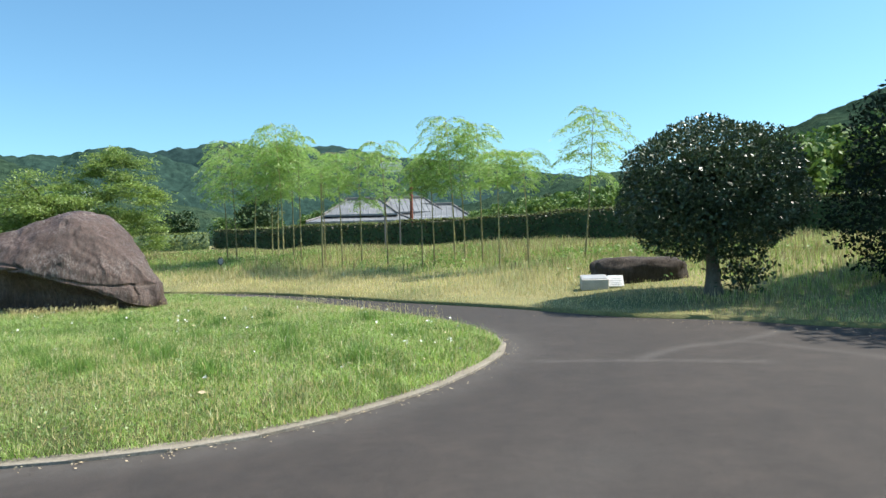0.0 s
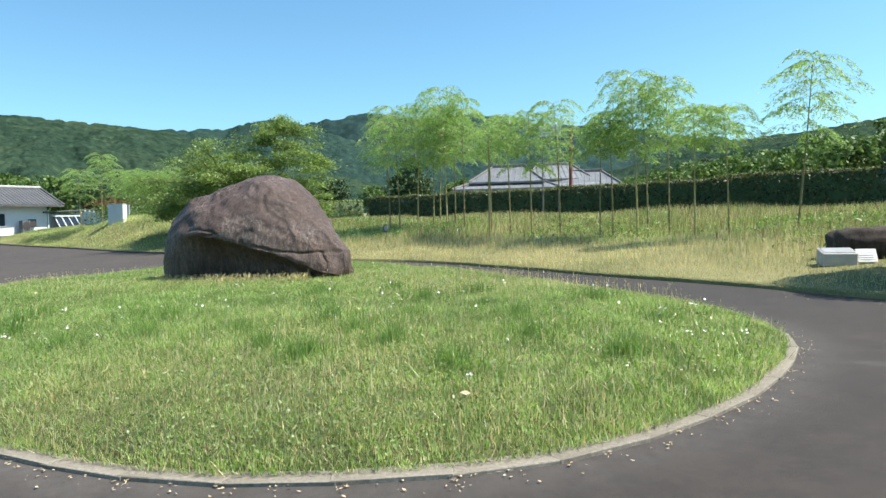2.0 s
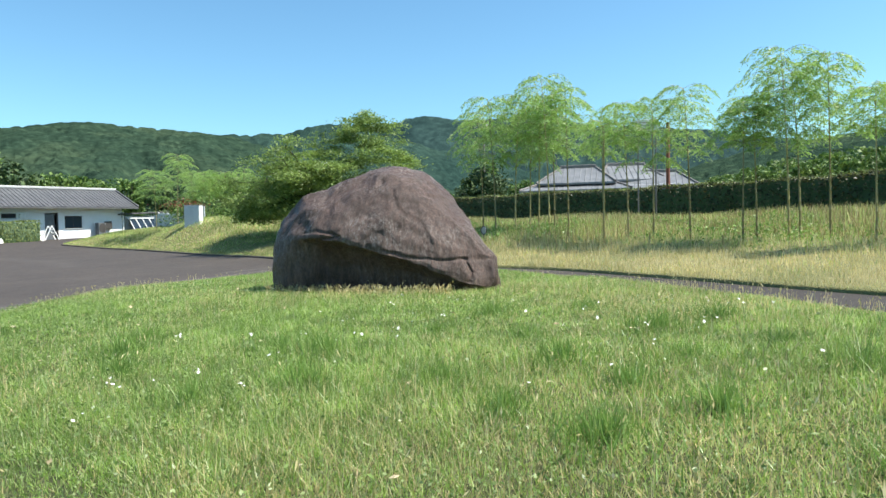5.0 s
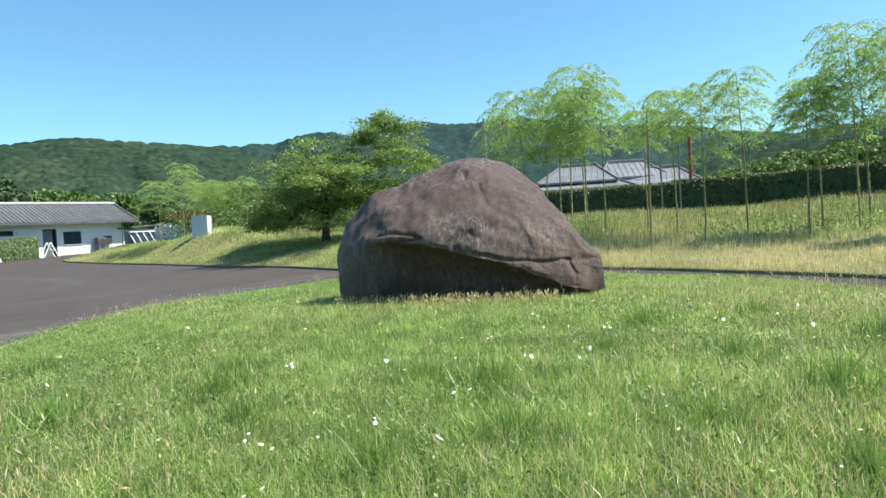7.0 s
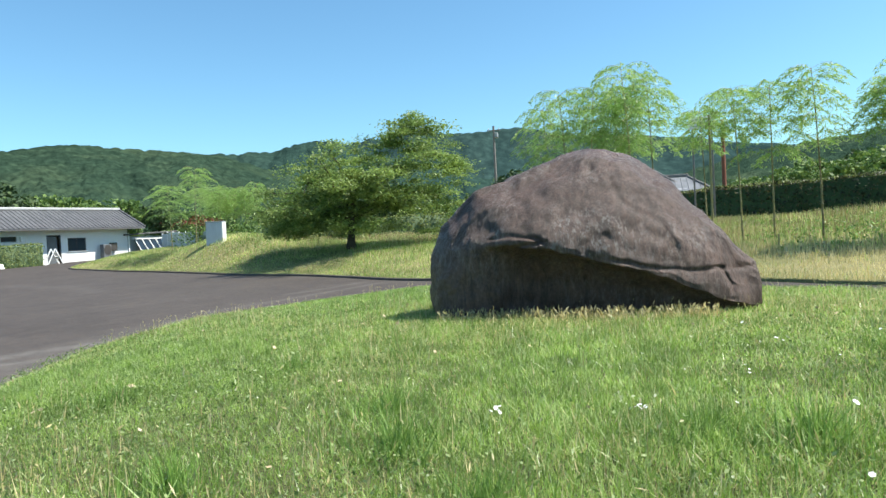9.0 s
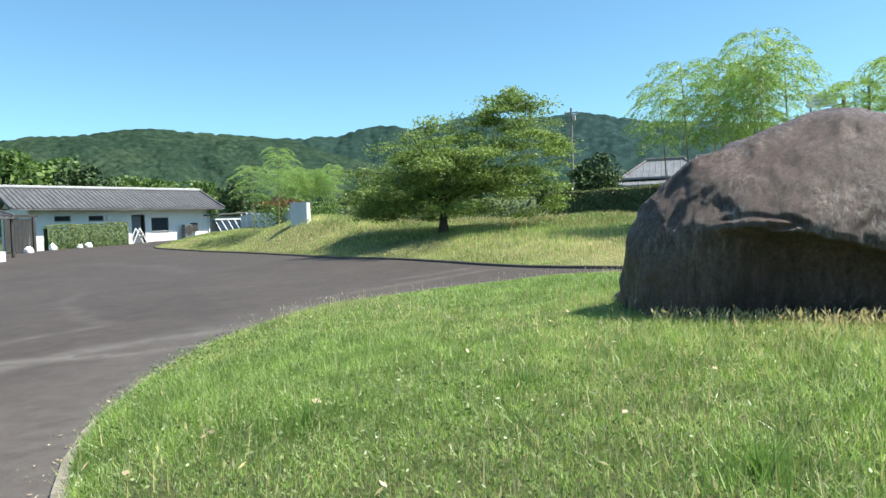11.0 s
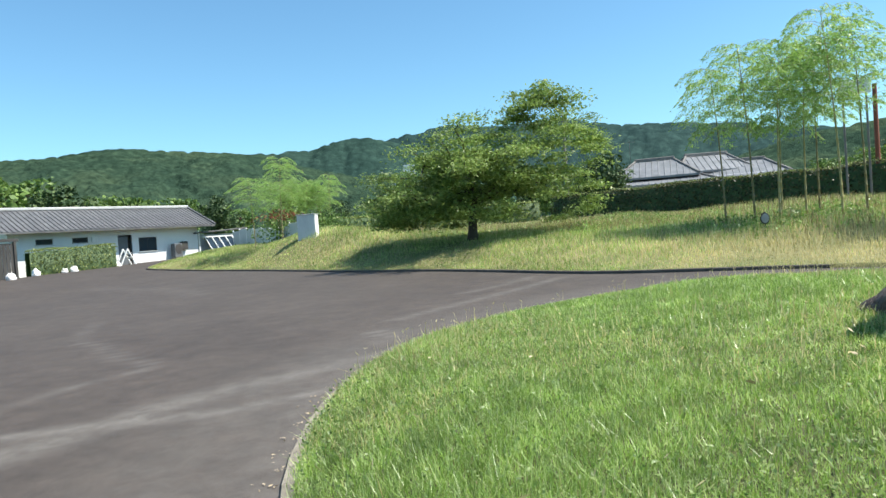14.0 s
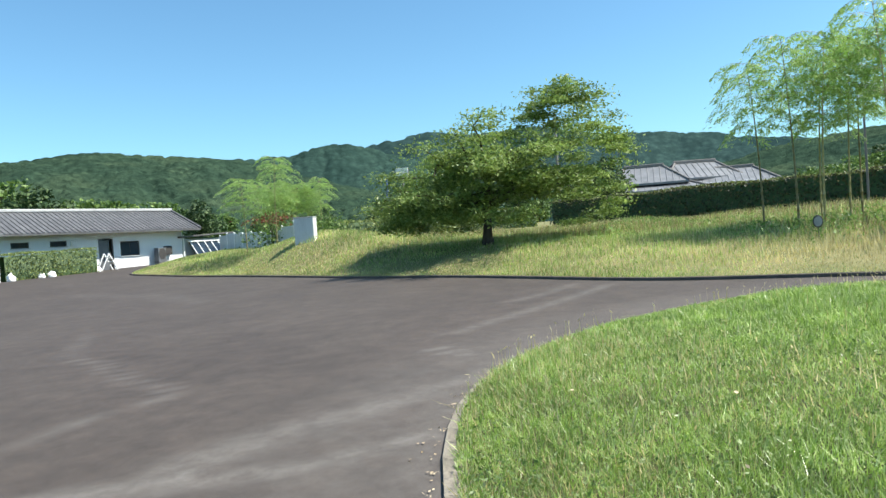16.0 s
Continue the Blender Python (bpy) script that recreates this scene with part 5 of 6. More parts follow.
def big_house():
    root = base_at("tiled_house", -8.8, 108.0, 2.9)
    root.scale = (0.90, 0.95, 1.08)
    part("wall", block(-4.0, 0, 1.7, 13.0, 8.0, 3.4, 0.02), PLASTER, root)
    part("wall", block(6.5, 1.0, 1.7, 9.5, 8.0, 3.4, 0.02), PLASTER, root)
    for x in (-9, -6.3, -3.6, -0.9, 4.0, 7.0, 9.7):
        w = part("window", block(x, -4.03 if x < 3 else -3.03, 1.9, 1.7, 0.1, 1.3, 0.01), DARK_WOOD_PAINT, root)
        part("pane", block(x, -4.1 if x < 3 else -3.1, 1.9, 1.5, 0.04, 1.1, 0.004), GLASS, w)
    hip(root, -4.0, -0.3, 17.5, 12.0, 2.9, 4.3, 10.0, "lower_roof")
    hip(root, -4.0, 0.2, 12.5, 9.0, 3.9, 6.2, 5.5, "upper_roof")
    hip(root, 7.6, 1.4, 15.0, 11.0, 2.9, 5.2, 8.0, "wing_roof")
    hip(root, 3.6, 2.5, 11.0, 9.0, 4.2, 6.4, 6.0, "cross_roof", 0.25)
    a = part("aerial", block(-7.6, 0.5, 7.6, 0.07, 0.07, 3.2, 0), POLE, root)
    part("aerial_arm", block(-7.6, 0.5, 8.9, 1.6, 0.05, 0.05, 0), POLE, a)
    part("aerial_arm", block(-7.6, 0.5, 8.3, 0.05, 1.2, 0.05, 0), POLE, a)
    tagged(root, "traditional house with layered silver-grey tiled roofs", "house")


big_house()


# ---- smaller things outdoors ----
def utility_pole(x, y, h, z=None):
    z = float(paved(x, y)) if z is None else z
    root = base_at("utility_pole", x, y, z)
    t = np.linspace(0, 1, 4)
    v, f = tube_arrays(np.c_[0 * t, 0 * t, h * t], 0.19 - 0.07 * t, 10)
    put("shaft", np_mesh("shaft", v, f, True), POLE, root)
    part("crossarm", block(0, 0, h - 0.5, 1.5, 0.1, 0.12, 0.01), POLE, root)
    for dx in (-0.6, 0, 0.6):
        part("insulator", block(dx, 0, h - 0.34, 0.09, 0.09, 0.22, 0.02), WHITE_PAINT, root)
    part("transformer", block(0.3, 0, h - 1.1, 0.4, 0.4, 0.6, 0.05), GREY_METAL, root)
    return tagged(root, "tall grey utility pole beyond the hedge", "utility pole", "utility poles")


utility_pole(-21.4, 84.0, 12.2)


def stake(x, y, h, r, material, label, name="timber_post"):
    z = ground_z(x, y)
    t = np.linspace(0, 1, 5)
    v, f = tube_arrays(np.c_[0.02 * t, 0 * t, h * t - 0.1], r * (1 - 0.15 * t), 8)
    o = put(name, np_mesh(name, v, f, True), material)
    o.location = (x, y, z)
    return tagged(o, label, "post")


stake(-1.9, 42.6, 5.2, 0.11, RUST, "tall red-brown timber post behind the hedge")
stake(-4.45, 25.3, 3.75, 0.035, CULM, "tall topped bamboo stump without leaves", "bamboo_stump")


def round_marker():
    x, y = -8.6, 26.5
    root = base_at("round_marker", x, y, ground_z(x, y))
    root.scale = (0.52, 0.52, 0.72)
    m = Matrix.Rotation(radians(-12), 4, "Z") @ Matrix.Rotation(math.pi / 2, 4, "X")
    a = np.linspace(0, 2 * np.pi, 25)
    v, f = tube_arrays(np.c_[0.19 * np.cos(a), 0 * a, 0.55 + 0.19 * np.sin(a)], np.full(25, 0.028), 6)
    put("rim", np_mesh("rim", v, f, True), DARK_WOOD_PAINT, root)
    bm = bmesh.new()
    bmesh.ops.create_cone(bm, cap_ends=True, segments=28, radius1=0.175, radius2=0.175, depth=0.03, matrix=Matrix.Translation((0, 0, 0.55)) @ m)
    part("face", bm, GREY_METAL, root, "pale grey disc")
    part("stake", block(0, 0.02, 0.17, 0.035, 0.035, 0.5, 0.005), DARK_WOOD_PAINT, root)
    tagged(root, "round dark-rimmed disc on a short stake in the grass", "marker")


round_marker()


def low_stone():
    bm = bmesh.new()
    bmesh.ops.create_cube(bm, size=2)
    bmesh.ops.subdivide_edges(bm, edges=bm.edges, cuts=14, use_grid_fill=True)
    for v in bm.verts:
        c = v.co
        k = (abs(c.x) ** 5 + abs(c.y) ** 4 + abs(c.z) ** 4) ** 0.22
        c = c / max(k, 1e-6)
        d = 1 + 0.07 * noise.noise(c * 2.2) + 0.035 * noise.noise(c * 7)
        v.co = Vector((c.x * 1.02 * d, c.y * 0.5 * d, (c.z * 0.37 + 0.26) * d))
    o = part("low_boulder", bm, THATCH, smooth=True)
    o.matrix_world = pose(4.35, 15.35, ground_z(4.35, 15.0) - 0.10, 0, 0, -4)
    tagged(o, "low long dark shaggy-looking stone lying in the meadow", "stone")


low_stone()


def info_plinth():
    x, y = 3.35, 14.55
    root = base_at("information_plinth", x, y, ground_z(x, y) - 0.03, -6)
    root.scale = (1.0, 1.0, 0.72)
    bm = block(-0.16, 0, 0.17, 0.56, 0.5, 0.36, 0.02)
    for v in bm.verts:
        if v.co.z > 0.2:
            v.co.z += 0.22 * v.co.y + 0.02
    part("plinth", bm, PALE_STONE, root)
    part("plaque", block(-0.16, -0.01, 0.375, 0.48, 0.42, 0.015, 0.004, Matrix.Rotation(math.atan(0.22), 4, "X")), GREY_METAL, root)
    panel = part("panel", block(0.27, -0.1, 0.24, 0.32, 0.05, 0.36, 0.01, Matrix.Rotation(radians(-28), 4, "X")), WHITE_PAINT, root, "white sloping panel")
    for i in range(4):
        part("text_line", block(0.27, -0.155 + 0.028 * (1.5 - i) * -1, 0.16 + i * 0.05, 0.24 - 0.05 * (i % 2), 0.006, 0.014, 0, Matrix.Rotation(radians(-28), 4, "X")), GREY_METAL, panel)
    tagged(root, "pale stone plinth with a white sloping information panel", "sign")


info_plinth()


def distant_sign():
    root = base_at("white_sign", -30.7, 59.5, float(paved(-30.7, 59.5)))
    part("post", block(0, 0, 2.9, 0.14, 0.14, 5.8, 0.01), POLE, root)
    part("board", block(0, -0.06, 5.75, 1.0, 0.06, 0.8, 0.01), WHITE_PAINT, root)
    part("blue_mast", block(-1.6, 0.6, 2.7, 0.13, 0.13, 5.4, 0.01), BLUE, root)
    tagged(root, "white sign board on a tall post behind the tree", "sign")


distant_sign()


def signboard():
    x, y = -3.0, 41.2
    root = base_at("white_signboard", x, y, ground_z(x, y))
    for dx in (-0.45, 0.45):
        part("post", block(dx, 0.05, 2.6, 0.08, 0.08, 5.3, 0.01), POLE, root)
    part("board", block(0, 0, 4.85, 1.25, 0.05, 0.62, 0.01), WHITE_PAINT, root)
    for k in range(3):
        part("text_line", block(0, -0.03, 4.68 + 0.16 * k, 0.9 - 0.12 * k, 0.008, 0.06, 0), GREY_METAL, root)
    tagged(root, "white signboard on two posts behind the hedge", "sign")


signboard()


# a light green bamboo thicket and red-leaved bush by the panel fence
def thicket():
    rng = np.random.default_rng(14)
    for i in range(13):
        x, y = (-37.2 + rng.uniform(-2.4, 2.4), 51.0 + rng.uniform(-3.0, 4.0)) if i > 1 else ((-29.5, 37.6), (-31.8, 38.6))[i]
        b = copy_thing(FIRST[2 if i % 2 else 0], pose(x, y, ground_z(x, y) - 0.1, 0, 0, i * 61))
        s = rng.uniform(0.72, 0.92) * (1.05 if i > 1 else 0.95)
        b.scale = (1.0, 1.0, s)
        tagged(b, "light green bamboo in a thicket by the fence", group="bamboo thicket")
    bush = new("red_bush")
    bush.matrix_world = pose(-32.2, 41.8, ground_z(-32.2, 41.8))
    (v, f), _ = tree_wood(rng, 1.6, 0.05, [(k, 0.7, 0.9, 0.7) for k in range(6)])
    put("stem", np_mesh("stem", v, f), BARK, bush)
    c = rng.normal(size=(260, 3)) * np.array([0.7, 0.7, 0.16]) + np.array([0, 0, 1.75])
    v, f = leaf_quads(rng, c, 0.16, 0.09)
    put("foliage", np_mesh("foliage", v, f), RED_LEAF, bush)
    tagged(bush, "small red-leaved bush beside the fence", "shrub")
    for k, (x, y, r) in enumerate([(-32.2, 41.9, 1.25), (-28.3, 40.4, 0.85), (-34.5, 46.0, 0.8), (-24.5, 40.5, 1.0), (-22.0, 41.5, 1.1)]):
        c = rng.normal(size=(1500, 3)) * np.array([r * 0.6, r * 0.6, r * 0.5]) + np.array([0, 0, r * 0.8])
        c = c[c[:, 2] > -0.1]
        v, f = leaf_quads(rng, c, 0.16, 0.08)
        o = put("bush", np_mesh("bush", v, f), CLIP_LEAF if k > 2 else WOOD_LEAF)
        o.location = (x, y, ground_z(x, y))
        tagged(o, "rounded green bush in the rough meadow", "shrub", "meadow bushes")


thicket()


# ---- kerb ----
def kerb():
    root = base_at("kerb", 0, 0, 0)
    tagged(root, "low weathered concrete kerb round the grassy island", "kerb", kind="structure")
    ring = spline(ISLAND, 0.6, True)
    meshes = []
    rg = random.Random(3)
    for k in range(5):
        bm = block(0, 0, 0.0, 0.645, 0.17, 0.20, 0.004)
        for v in bm.verts:
            v.co += Vector((0, rg.uniform(-0.003, 0.003), rg.uniform(-0.0015, 0.0015)))
        me = bpy.data.meshes.new("kerb_stone")
        bm.to_mesh(me)
        bm.free()
        me.materials.append(KERB)
        meshes.append(me)
    for i, (a, b) in enumerate(zip(ring[:-1], ring[1:])):
        c = (a + b) / 2
        o = new("kerb_stone", meshes[i % 5])
        o.parent = root
        L = float(np.linalg.norm(b - a))
        rise = float(paved(b[0], b[1]) - paved(a[0], a[1]))
        o.matrix_world = pose(c[0], c[1], float(paved(c[0], c[1])) - 0.079 + 0.003 * (i % 2), 0, 0, math.degrees(math.atan2(b[1] - a[1], b[0] - a[0])) + rg.uniform(-0.3, 0.3)) @ Matrix.Rotation(-math.atan2(rise, L), 4, "Y") @ Matrix.Diagonal((L / 0.6, 1, 1, 1))


kerb()


def edging():
    """A low concrete edge coloured dark for the shadow line between asphalt and meadow."""
    line = field_edge[(field_edge[:, 0] < -8) & (field_edge[:, 0] > -40)]
    n = len(line)
    z = paved(line[:, 0], line[:, 1])
    rows = []
    for o, h in ((-0.05, -0.1), (-0.05, 0.05), (-0.035, 0.065), (0.05, 0.065), (0.05, -0.1)):
        p = line + AWAY * o
        rows.append(np.c_[p, z + h])
    i, j = np.meshgrid(np.arange(4), np.arange(n - 1), indexing="ij")
    q = np.stack([i * n + j, i * n + j + 1, (i + 1) * n + j + 1, (i + 1) * n + j], -1).reshape(-1, 4)
    tagged(put("meadow_kerb", np_mesh("meadow_kerb", np.concatenate(rows), q), SHADOW_EDGING), "low concrete edging along the meadow, coloured dark as its shadow line", "kerb", kind="structure")


edging()


# ---- grass ----
def scatter(rng, n, x0, x1, y0, y1):
    return np.c_[rng.uniform(x0, x1, n), rng.uniform(y0, y1, n)]


def clumpy(xy, scale, seed):
    s = np.zeros(len(xy))
    rg = np.random.default_rng(seed)
    for f in (1.0, 2.1, 4.3):
        a = rg.uniform(0, 6.28)
        b = a + rg.uniform(1.2, 1.9)
        s += np.sin((xy[:, 0] * np.cos(a) + xy[:, 1] * np.sin(a)) * f / scale + rg.uniform(0, 6)) * np.sin((xy[:, 0] * np.cos(b) + xy[:, 1] * np.sin(b)) * f / scale + rg.uniform(0, 6)) / f
    return s / 1.7


def lawn_grass():
    rng = np.random.default_rng(50)
    xy = scatter(rng, 1120000, -14.2, 0.9, 4.4, 19.5)
    xy = xy[inside(xy[:, 0], xy[:, 1], island_ring)]
    path = np.array([[0, 0], [-2.6, 2.4], [-7.1, 5.2], [-12.5, 8.3]])
    d = off_line(xy[:, 0], xy[:, 1], path)
    keep = rng.uniform(0, 1, len(xy)) < np.clip(1.25 - d / 11, 0.30, 1)
    keep &= ((xy[:, 0] + 7.36) / 1.9) ** 2 + ((xy[:, 1] - 13.5) / 0.85) ** 2 > 1
    xy, d = xy[keep], d[keep]
    e = off_line(xy[:, 0], xy[:, 1], island_ring[::2])
    c = clumpy(xy, 1.1, 4)
    h = (0.055 + 0.06 * np.clip(c + 0.35, 0, 1.4)) * (0.75 + 0.25 * sm(0, 0.5, e))
    w = 0.006 + 0.0011 * np.clip(d - 2, 0, 9)
    z = paved(xy[:, 0], xy[:, 1]) + mound(xy[:, 0], xy[:, 1])
    z = np.where(e < 0.5, z - 0.05 * (1 - e / 0.5), z)
    # ragged growth along the kerb
    nn = 15000
    idx = rng.integers(0, len(island_ring) - 1, nn)
    ed = island_ring[idx] + (island_ring[idx + 1] - island_ring[idx]) * rng.uniform(0, 1, nn)[:, None]
    ed = ed + (np.array([-6.7, 11.6]) - ed) / np.linalg.norm(np.array([-6.7, 11.6]) - ed, axis=1)[:, None] * rng.uniform(-0.02, 0.22, nn)[:, None] + rng.normal(0, 0.02, (nn, 2))
    gap = clumpy(ed, 0.5, 31) > -0.15
    ed = ed[gap]
    xy, h, w = np.r_[xy, ed], np.r_[h, np.full(len(ed), 0.075)], np.r_[w, np.full(len(ed), 0.006)]
    z = np.r_[z, paved(ed[:, 0], ed[:, 1]) + 0.045]
    dry = rng.uniform(0, 1, len(xy)) < 0.05 + 0.13 * sm(-9, -4, xy[:, 0]) + 0.26 * np.clip(clumpy(xy, 1.3, 9), -0.3, 1)
    for mask, nm, mt, lab in ((~dry, "lawn_grass", GRASS, "short bright green grass on the island"), (dry, "lawn_straw", GRASS_DRY, "dry straw-coloured blades among the lawn grass")):
        k = 1.0 if nm == "lawn_grass" else 1.15
        v, f = blades(rng, xy[mask], z[mask], h[mask] * k, w[mask], 0.7)
        tagged(put(nm, np_mesh(nm, v, f), mt), lab, "grass", kind="stuff")


lawn_grass()


def seed_stalks():
    """Thin pale stalks with seed heads standing above the lawn."""
    rng = np.random.default_rng(57)
    xy = scatter(rng, 16000, -14.0, 0.7, 4.6, 19)
    xy = xy[inside(xy[:, 0], xy[:, 1], island_ring)]
    edge = off_line(xy[:, 0], xy[:, 1], island_ring[::2])
    keep = rng.uniform(0, 1, len(xy)) < np.clip(0.35 + 0.7 * clumpy(xy, 1.4, 44), 0.04, 1) * np.where(edge < 1.2, 1.0, 0.7)
    keep &= ((xy[:, 0] + 7.36) / 1.9) ** 2 + ((xy[:, 1] - 13.5) / 0.85) ** 2 > 1
    xy = xy[keep]
    z = paved(xy[:, 0], xy[:, 1]) + mound(xy[:, 0], xy[:, 1])
    d = np.hypot(xy[:, 0] + 6, xy[:, 1] - 4)
    v, f = blades(rng, xy, z, 0.17, 0.005 + 0.0006 * d, 0.25)
    n = len(xy)
    tips = v.reshape(n, 3, 3)[:, 2]
    hv, hf = leaf_quads(rng, tips, 0.05, 0.009, droop=np.tile([0, 0, 1.2], (n, 1)))
    tv = np.concatenate([v, hv])
    tf = np.concatenate([f, hf[:, [0, 1, 2]] + len(v), hf[:, [0, 2, 3]] + len(v)])
    tagged(put("seed_stalks", np_mesh("seed_stalks", tv, tf), GRASS_DRY), "pale seeding grass stalks above the lawn", "grass", kind="stuff")


seed_stalks()


def lawn_weeds():
    """Small broad leaves of clover and plantain low among the blades."""
    rng = np.random.default_rng(52)
    xy = scatter(rng, 170000, -14.2, 0.9, 4.4, 15)
    xy = xy[inside(xy[:, 0], xy[:, 1], island_ring)]
    path = np.array([[0, 0], [-2.6, 2.4], [-7.1, 5.2], [-12.5, 8.3]])
    d = off_line(xy[:, 0], xy[:, 1], path)
    keep = rng.uniform(0, 1, len(xy)) < np.clip(1.3 - d / 7, 0.05, 1) * np.clip(0.5 + 0.8 * clumpy(xy, 0.9, 21), 0.08, 1)
    xy = xy[keep]
    z = paved(xy[:, 0], xy[:, 1]) + mound(xy[:, 0], xy[:, 1]) + rng.uniform(0.02, 0.09, len(xy))
    v, f = leaf_quads(rng, np.c_[xy, z], 0.024, 0.012, flat=0.3)
    tagged(put("lawn_weeds", np_mesh("lawn_weeds", v, f), WEED), "clover and small broad weeds in the lawn", "weeds", kind="stuff")


lawn_weeds()


def meadow_grass():
    rng = np.random.default_rng(60)
    n = 330000
    s = rng.integers(0, len(field_edge) - 1, n)
    t = rng.uniform(0, 1, n)
    off = 0.10 + 20 * rng.uniform(0, 1, n) ** 1.5
    e = field_edge[s] * (1 - t[:, None]) + field_edge[s + 1] * t[:, None]
    xy = e + AWAY * off[:, None]
    ok = (xy[:, 0] > -44) & (xy[:, 0] < 13) & (xy[:, 1] < 56)
    xy, off = xy[ok], off[ok]
    c = clumpy(xy, 2.0, 11)
    yellow = np.exp(-((off - 2.2) / 3.6) ** 2) * sm(-13, -8, xy[:, 0]) * sm(7, 2, xy[:, 0])
    p_dry = np.clip(0.14 + 1.1 * yellow + 0.22 * c + 0.16 * sm(7, 12, off) + 0.14 * sm(-12, -22, xy[:, 0]), 0.04, 0.92)
    dry = rng.uniform(0, 1, len(xy)) < p_dry
    h = 0.11 + 0.20 * sm(0.5, 7, off) + (0.10 + 0.14 * sm(4, 9, off)) * c
    h = np.clip(h, 0.06, 0.6) * np.where(xy[:, 0] < -10, 0.8, 1)
    h = np.where((xy[:, 0] > 0.5) & (off < 1.4), h * 0.55, h)
    h = np.where((np.abs(xy[:, 0] - 3.9) < 1.8) & (xy[:, 1] > 12.2) & (xy[:, 1] < 15.2), np.minimum(h, 0.09), h)
    brown = rng.uniform(0, 1, len(xy)) < 0.5 * sm(4.8, 8.5, off + 1.8 * c) * sm(-30, -22, xy[:, 0])
    dist = np.hypot(xy[:, 0] + 5, xy[:, 1] - 4)
    w = 0.006 + 0.0009 * np.clip(dist - 6, 0, 40)
    z = paved(xy[:, 0], xy[:, 1]) + rough_field(xy[:, 0], xy[:, 1])
    for mask, nm, mt, lab in ((brown, "meadow_seed_grass", GRASS_BROWN, "brown seeding grass standing before the hedge"), (~dry & ~brown, "meadow_grass", GRASS_TALL, "tall green meadow grass gone to seed"), (dry & ~brown, "meadow_straw", GRASS_DRY, "dry yellow meadow grass along the path")):
        v, f = blades(rng, xy[mask], z[mask], h[mask], w[mask], 0.3)
        tagged(put(nm, np_mesh(nm, v, f), mt), lab, "grass", kind="stuff")


meadow_grass()


def flowers():
    rng = np.random.default_rng(70)
    xy = scatter(rng, 1400, -13, 0.3, 5, 17)
    xy = xy[inside(xy[:, 0], xy[:, 1], island_ring)]
    keep = rng.uniform(0, 1, len(xy)) < np.clip(0.25 + 0.8 * clumpy(xy, 1.6, 3), 0.02, 1) * sm(-8.5, -4.5, xy[:, 0]) * sm(13, 8, xy[:, 1])
    xy = xy[keep]
    z = paved(xy[:, 0], xy[:, 1]) + mound(xy[:, 0], xy[:, 1])
    items = []
    for (x, y), zz in zip(xy, z):
        h = rng.uniform(0.10, 0.24)
        for k in range(rng.integers(1, 6)):
            c = np.array([x + rng.normal(0, 0.03), y + rng.normal(0, 0.03), zz + h + rng.normal(0, 0.015)])
            r = rng.uniform(0.006, 0.015)
            a = np.linspace(0, 2 * np.pi, 6, endpoint=False)
            tilt = rng.normal(0, 0.4, 2)
            v = np.c_[c[0] + r * np.cos(a), c[1] + r * np.sin(a), c[2] + r * (tilt[0] * np.cos(a) + tilt[1] * np.sin(a))]
            items.append((v, np.array([[0, 1, 2, 3], [0, 3, 4, 5]])))
    v, f = join_arrays(items)
    tagged(put("wildflowers", np_mesh("wildflowers", v, f), PETAL), "small white wildflowers scattered through the lawn", "flowers", kind="stuff")
    xy = scatter(rng, 420, -13.8, 0.6, 4.6, 13)
    xy = xy[inside(xy[:, 0], xy[:, 1], island_ring)][:110]
    z = paved(xy[:, 0], xy[:, 1]) + mound(xy[:, 0], xy[:, 1]) + 0.06
    v, f = leaf_quads(rng, np.c_[xy, z], 0.05, 0.03, flat=0.6)
    tagged(put("fallen_leaves", np_mesh("fallen_leaves", v, f), DEAD), "pale dead leaves lying in the lawn", "leaves", kind="stuff")


flowers()


def boulder_fringe():
    """Pale seeding grass left standing along the boulder's foot."""
    rng = np.random.default_rng(58)
    n = 800
    u, v = rng.uniform(-1.25, 1.7, n), rng.normal(-1.22, 0.07, n)
    v = v * np.interp(u, [-1.8, -1.2, 1.0, 1.95], [0.78, 1.0, 0.95, 0.62])
    c, si = math.cos(radians(-11)), math.sin(radians(-11))
    xy = np.c_[-7.36 + c * u - si * v, 13.42 + si * u + c * v]
    z = paved(xy[:, 0], xy[:, 1]) + mound(xy[:, 0], xy[:, 1])
    v1, f1 = blades(rng, xy, z, 0.13, 0.009, 0.35)
    tips = v1.reshape(n, 3, 3)[:, 2]
    hv, hf = leaf_quads(rng, tips, 0.06, 0.016, droop=np.tile([0, 0, 1.2], (n, 1)))
    tv = np.concatenate([v1, hv])
    tf = np.concatenate([f1, hf[:, [0, 1, 2]] + len(v1), hf[:, [0, 2, 3]] + len(v1)])
    tagged(put("boulder_fringe", np_mesh("boulder_fringe", tv, tf), GRASS_DRY), "pale seeding grass along the boulder's foot", "grass", kind="stuff")


boulder_fringe()


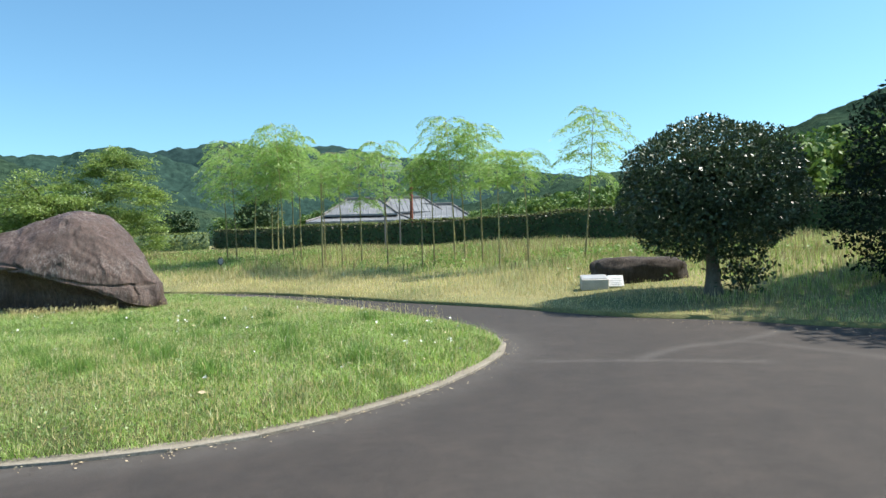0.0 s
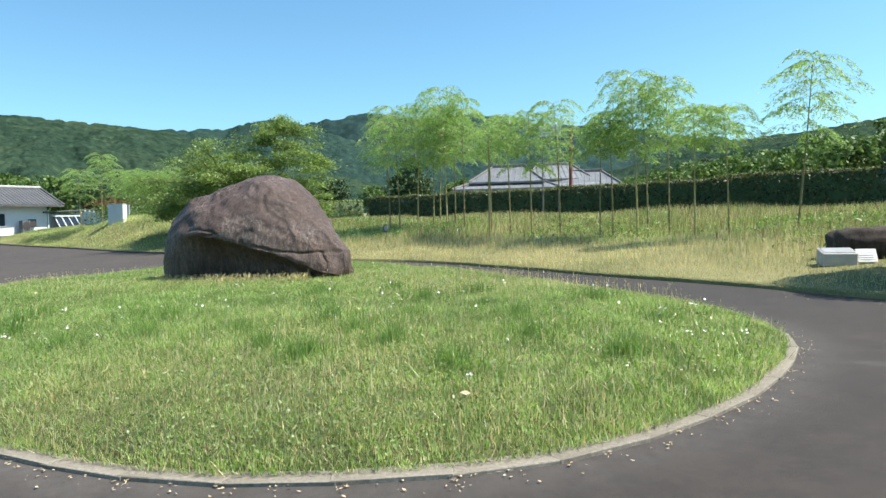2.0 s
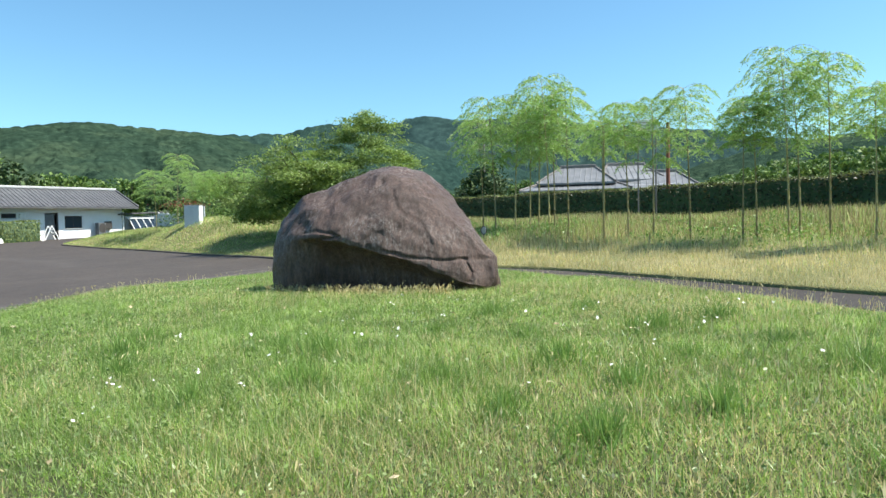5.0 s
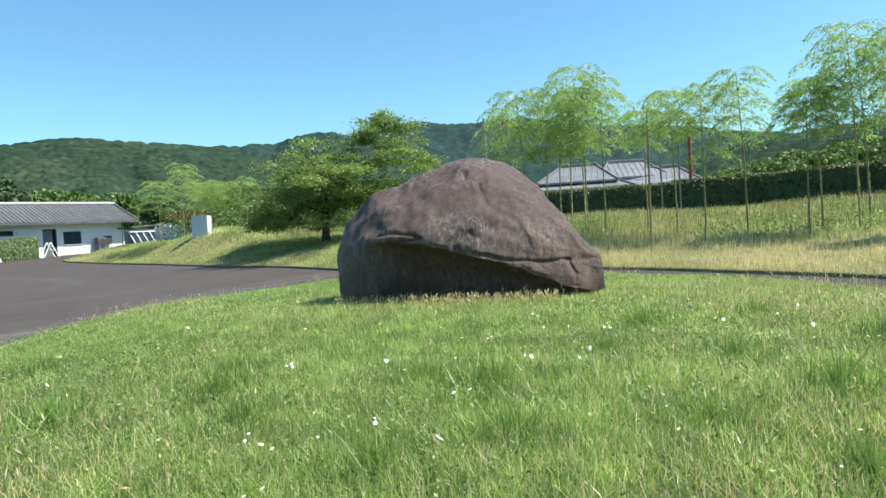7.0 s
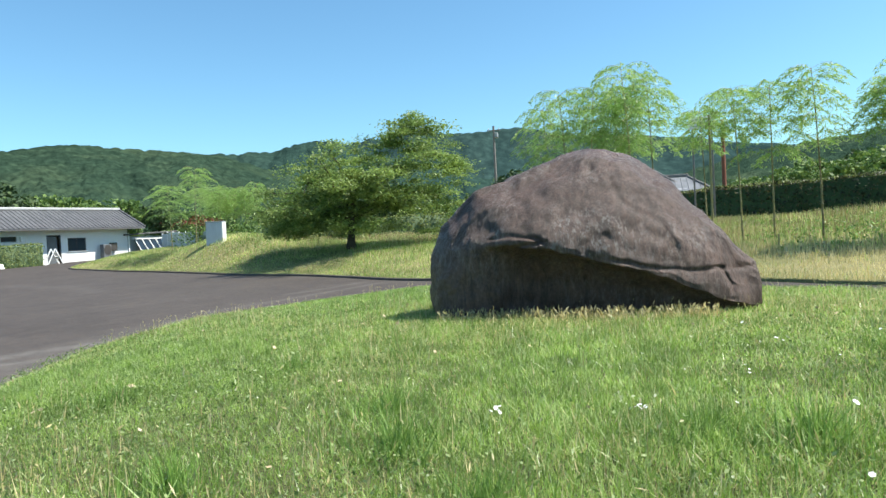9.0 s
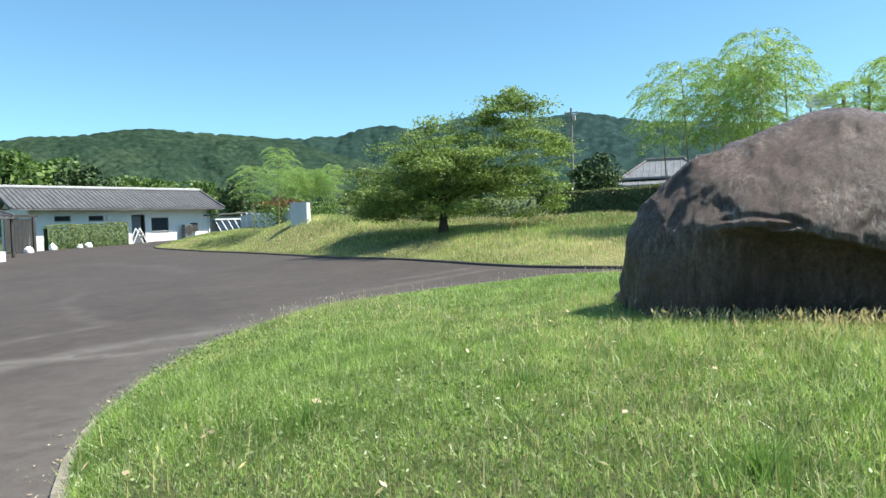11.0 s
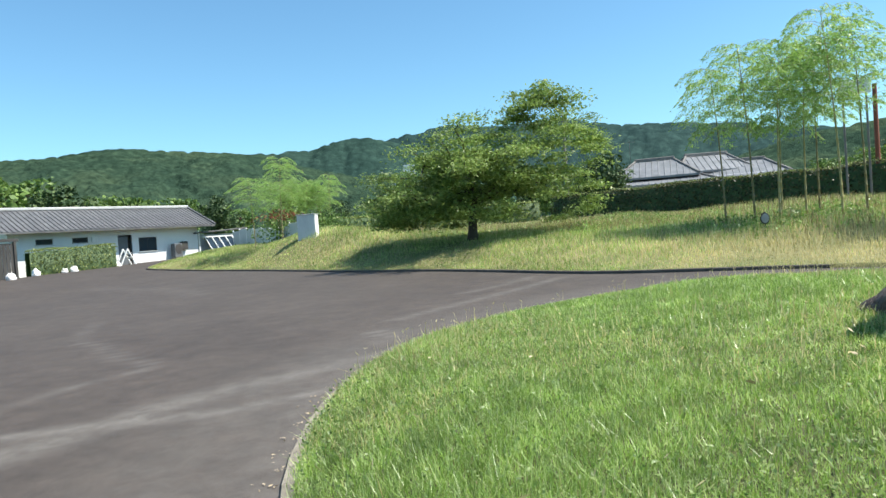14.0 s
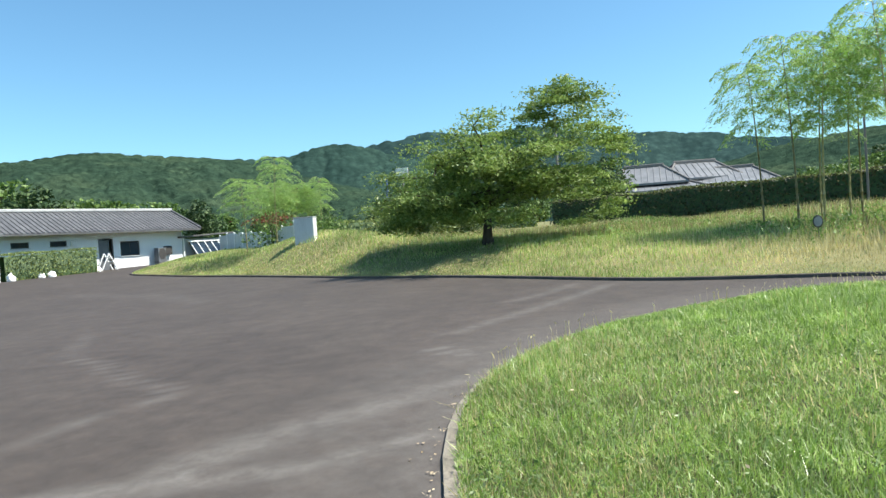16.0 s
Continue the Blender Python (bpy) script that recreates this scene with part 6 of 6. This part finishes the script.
def meadow_weeds():
    """Dark broad-leaved weeds in drifts before the hedge."""
    rng = np.random.default_rng(64)
    n = 95000
    i = rng.integers(0, len(field_edge) - 1, n)
    off = rng.uniform(3.6, 11.5, n)
    xy = field_edge[i] + AWAY * off[:, None] + rng.normal(0, 0.25, (n, 2))
    drift = clumpy(xy, 1.5, 91)
    keep = (xy[:, 0] > -14) & (xy[:, 0] < 10) & (rng.uniform(0, 1, n) < np.clip(0.1 + 0.9 * drift + 0.4 * sm(5, 8, off), 0, 1) * sm(3.4, 5.5, off))
    xy, off, drift = xy[keep], off[keep], drift[keep]
    z = floor_at(xy[:, 0], xy[:, 1]) + rng.uniform(0.02, 0.24, len(xy)) * (0.9 + np.clip(drift, 0, 1) * 1.4)
    v, f = leaf_quads(rng, np.c_[xy, z], 0.10, 0.038)
    tagged(put("meadow_weeds", np_mesh("meadow_weeds", v, f), TUFT), "dark green weeds in drifts before the hedge", "weeds", kind="stuff")


meadow_weeds()

for x, y, h in ((-5.6, 25.6, 0.42), (-3.1, 23.7, 0.45), (-1.3, 22.2, 0.4), (2.0, 19.2, 0.4), (3.0, 18.9, 0.45), (-7.4, 27.2, 0.42)):
    stake(x, y, h, 0.03, CULM, "short pale cut bamboo stump in the meadow", "cut_stump")


def debris():
    """Pale leaf bits and grit swept against the kerb and the meadow's edge."""
    rng = np.random.default_rng(81)
    ring = island_ring[rng.integers(0, len(island_ring), 2600)]
    out = ring - np.array([-6.7, 11.6])
    out /= np.linalg.norm(out, axis=1)[:, None]
    a = ring + out * np.abs(rng.normal(0.06, 0.10, 2600))[:, None] + rng.normal(0, 0.05, (2600, 2))
    e = field_edge[rng.integers(0, 60, 700)]
    b = e - AWAY * np.abs(rng.normal(0.05, 0.3, 700))[:, None] + rng.normal(0, 0.2, (700, 2))
    xy = np.r_[a, b]
    v, f = leaf_quads(rng, np.c_[xy, paved(xy[:, 0], xy[:, 1]) + 0.012], 0.022, 0.011, flat=0.85)
    tagged(put("leaf_debris", np_mesh("leaf_debris", v, f), DEAD), "pale dry leaf bits swept along the kerb", "leaves", kind="stuff")


debris()


def tuft(seed):
    rng = np.random.default_rng(seed)
    n = 420
    r = np.abs(rng.normal(0, 0.24, n))
    a = rng.uniform(0, 6.28, n)
    xy = np.c_[np.cos(a) * r, np.sin(a) * r]
    v, f = blades(rng, xy, np.zeros(n), 0.22 - 0.25 * r.clip(0, 0.5), 0.008, 0.5)
    return v, f


rt = np.random.default_rng(15)
pieces = []
for i, (x, y) in enumerate([(-3.9, 8.2), (-3.2, 9.6), (-2.3, 8.9), (-5.2, 9.3), (-1.7, 7.4), (-4.6, 7.6), (-2.9, 7.1), (-3.9, 10.8), (-6.4, 8.5), (-1.1, 9.7), (-0.9, 6.9), (-5.6, 7.4), (-8.2, 9.0), (-2.2, 6.3), (-9.5, 10.2), (-3.5, 6.6), (-3.4, 7.6), (-4.1, 7.0), (-6.2, 7.0), (-7.9, 8.3), (-4.3, 9.0), (-2.6, 10.2), (-0.5, 8.3), (-5.9, 8.4), (-1.9, 8.2), (-7.3, 7.6), (-10.6, 9.4), (-4.9, 10.4), (-3.0, 8.3), (-8.9, 7.8)]):
    v, f = tuft(i + 1)
    s = rt.uniform(0.75, 1.25)
    pieces.append((v * np.array([s, s, s * 0.85]) + np.array([x, y, ground_z(x, y)]), f))
v, f = join_arrays(pieces)
tagged(put("grass_tufts", np_mesh("grass_tufts", v, f), TUFT), "taller dark green grass tufts in the lawn", "grass", kind="stuff")
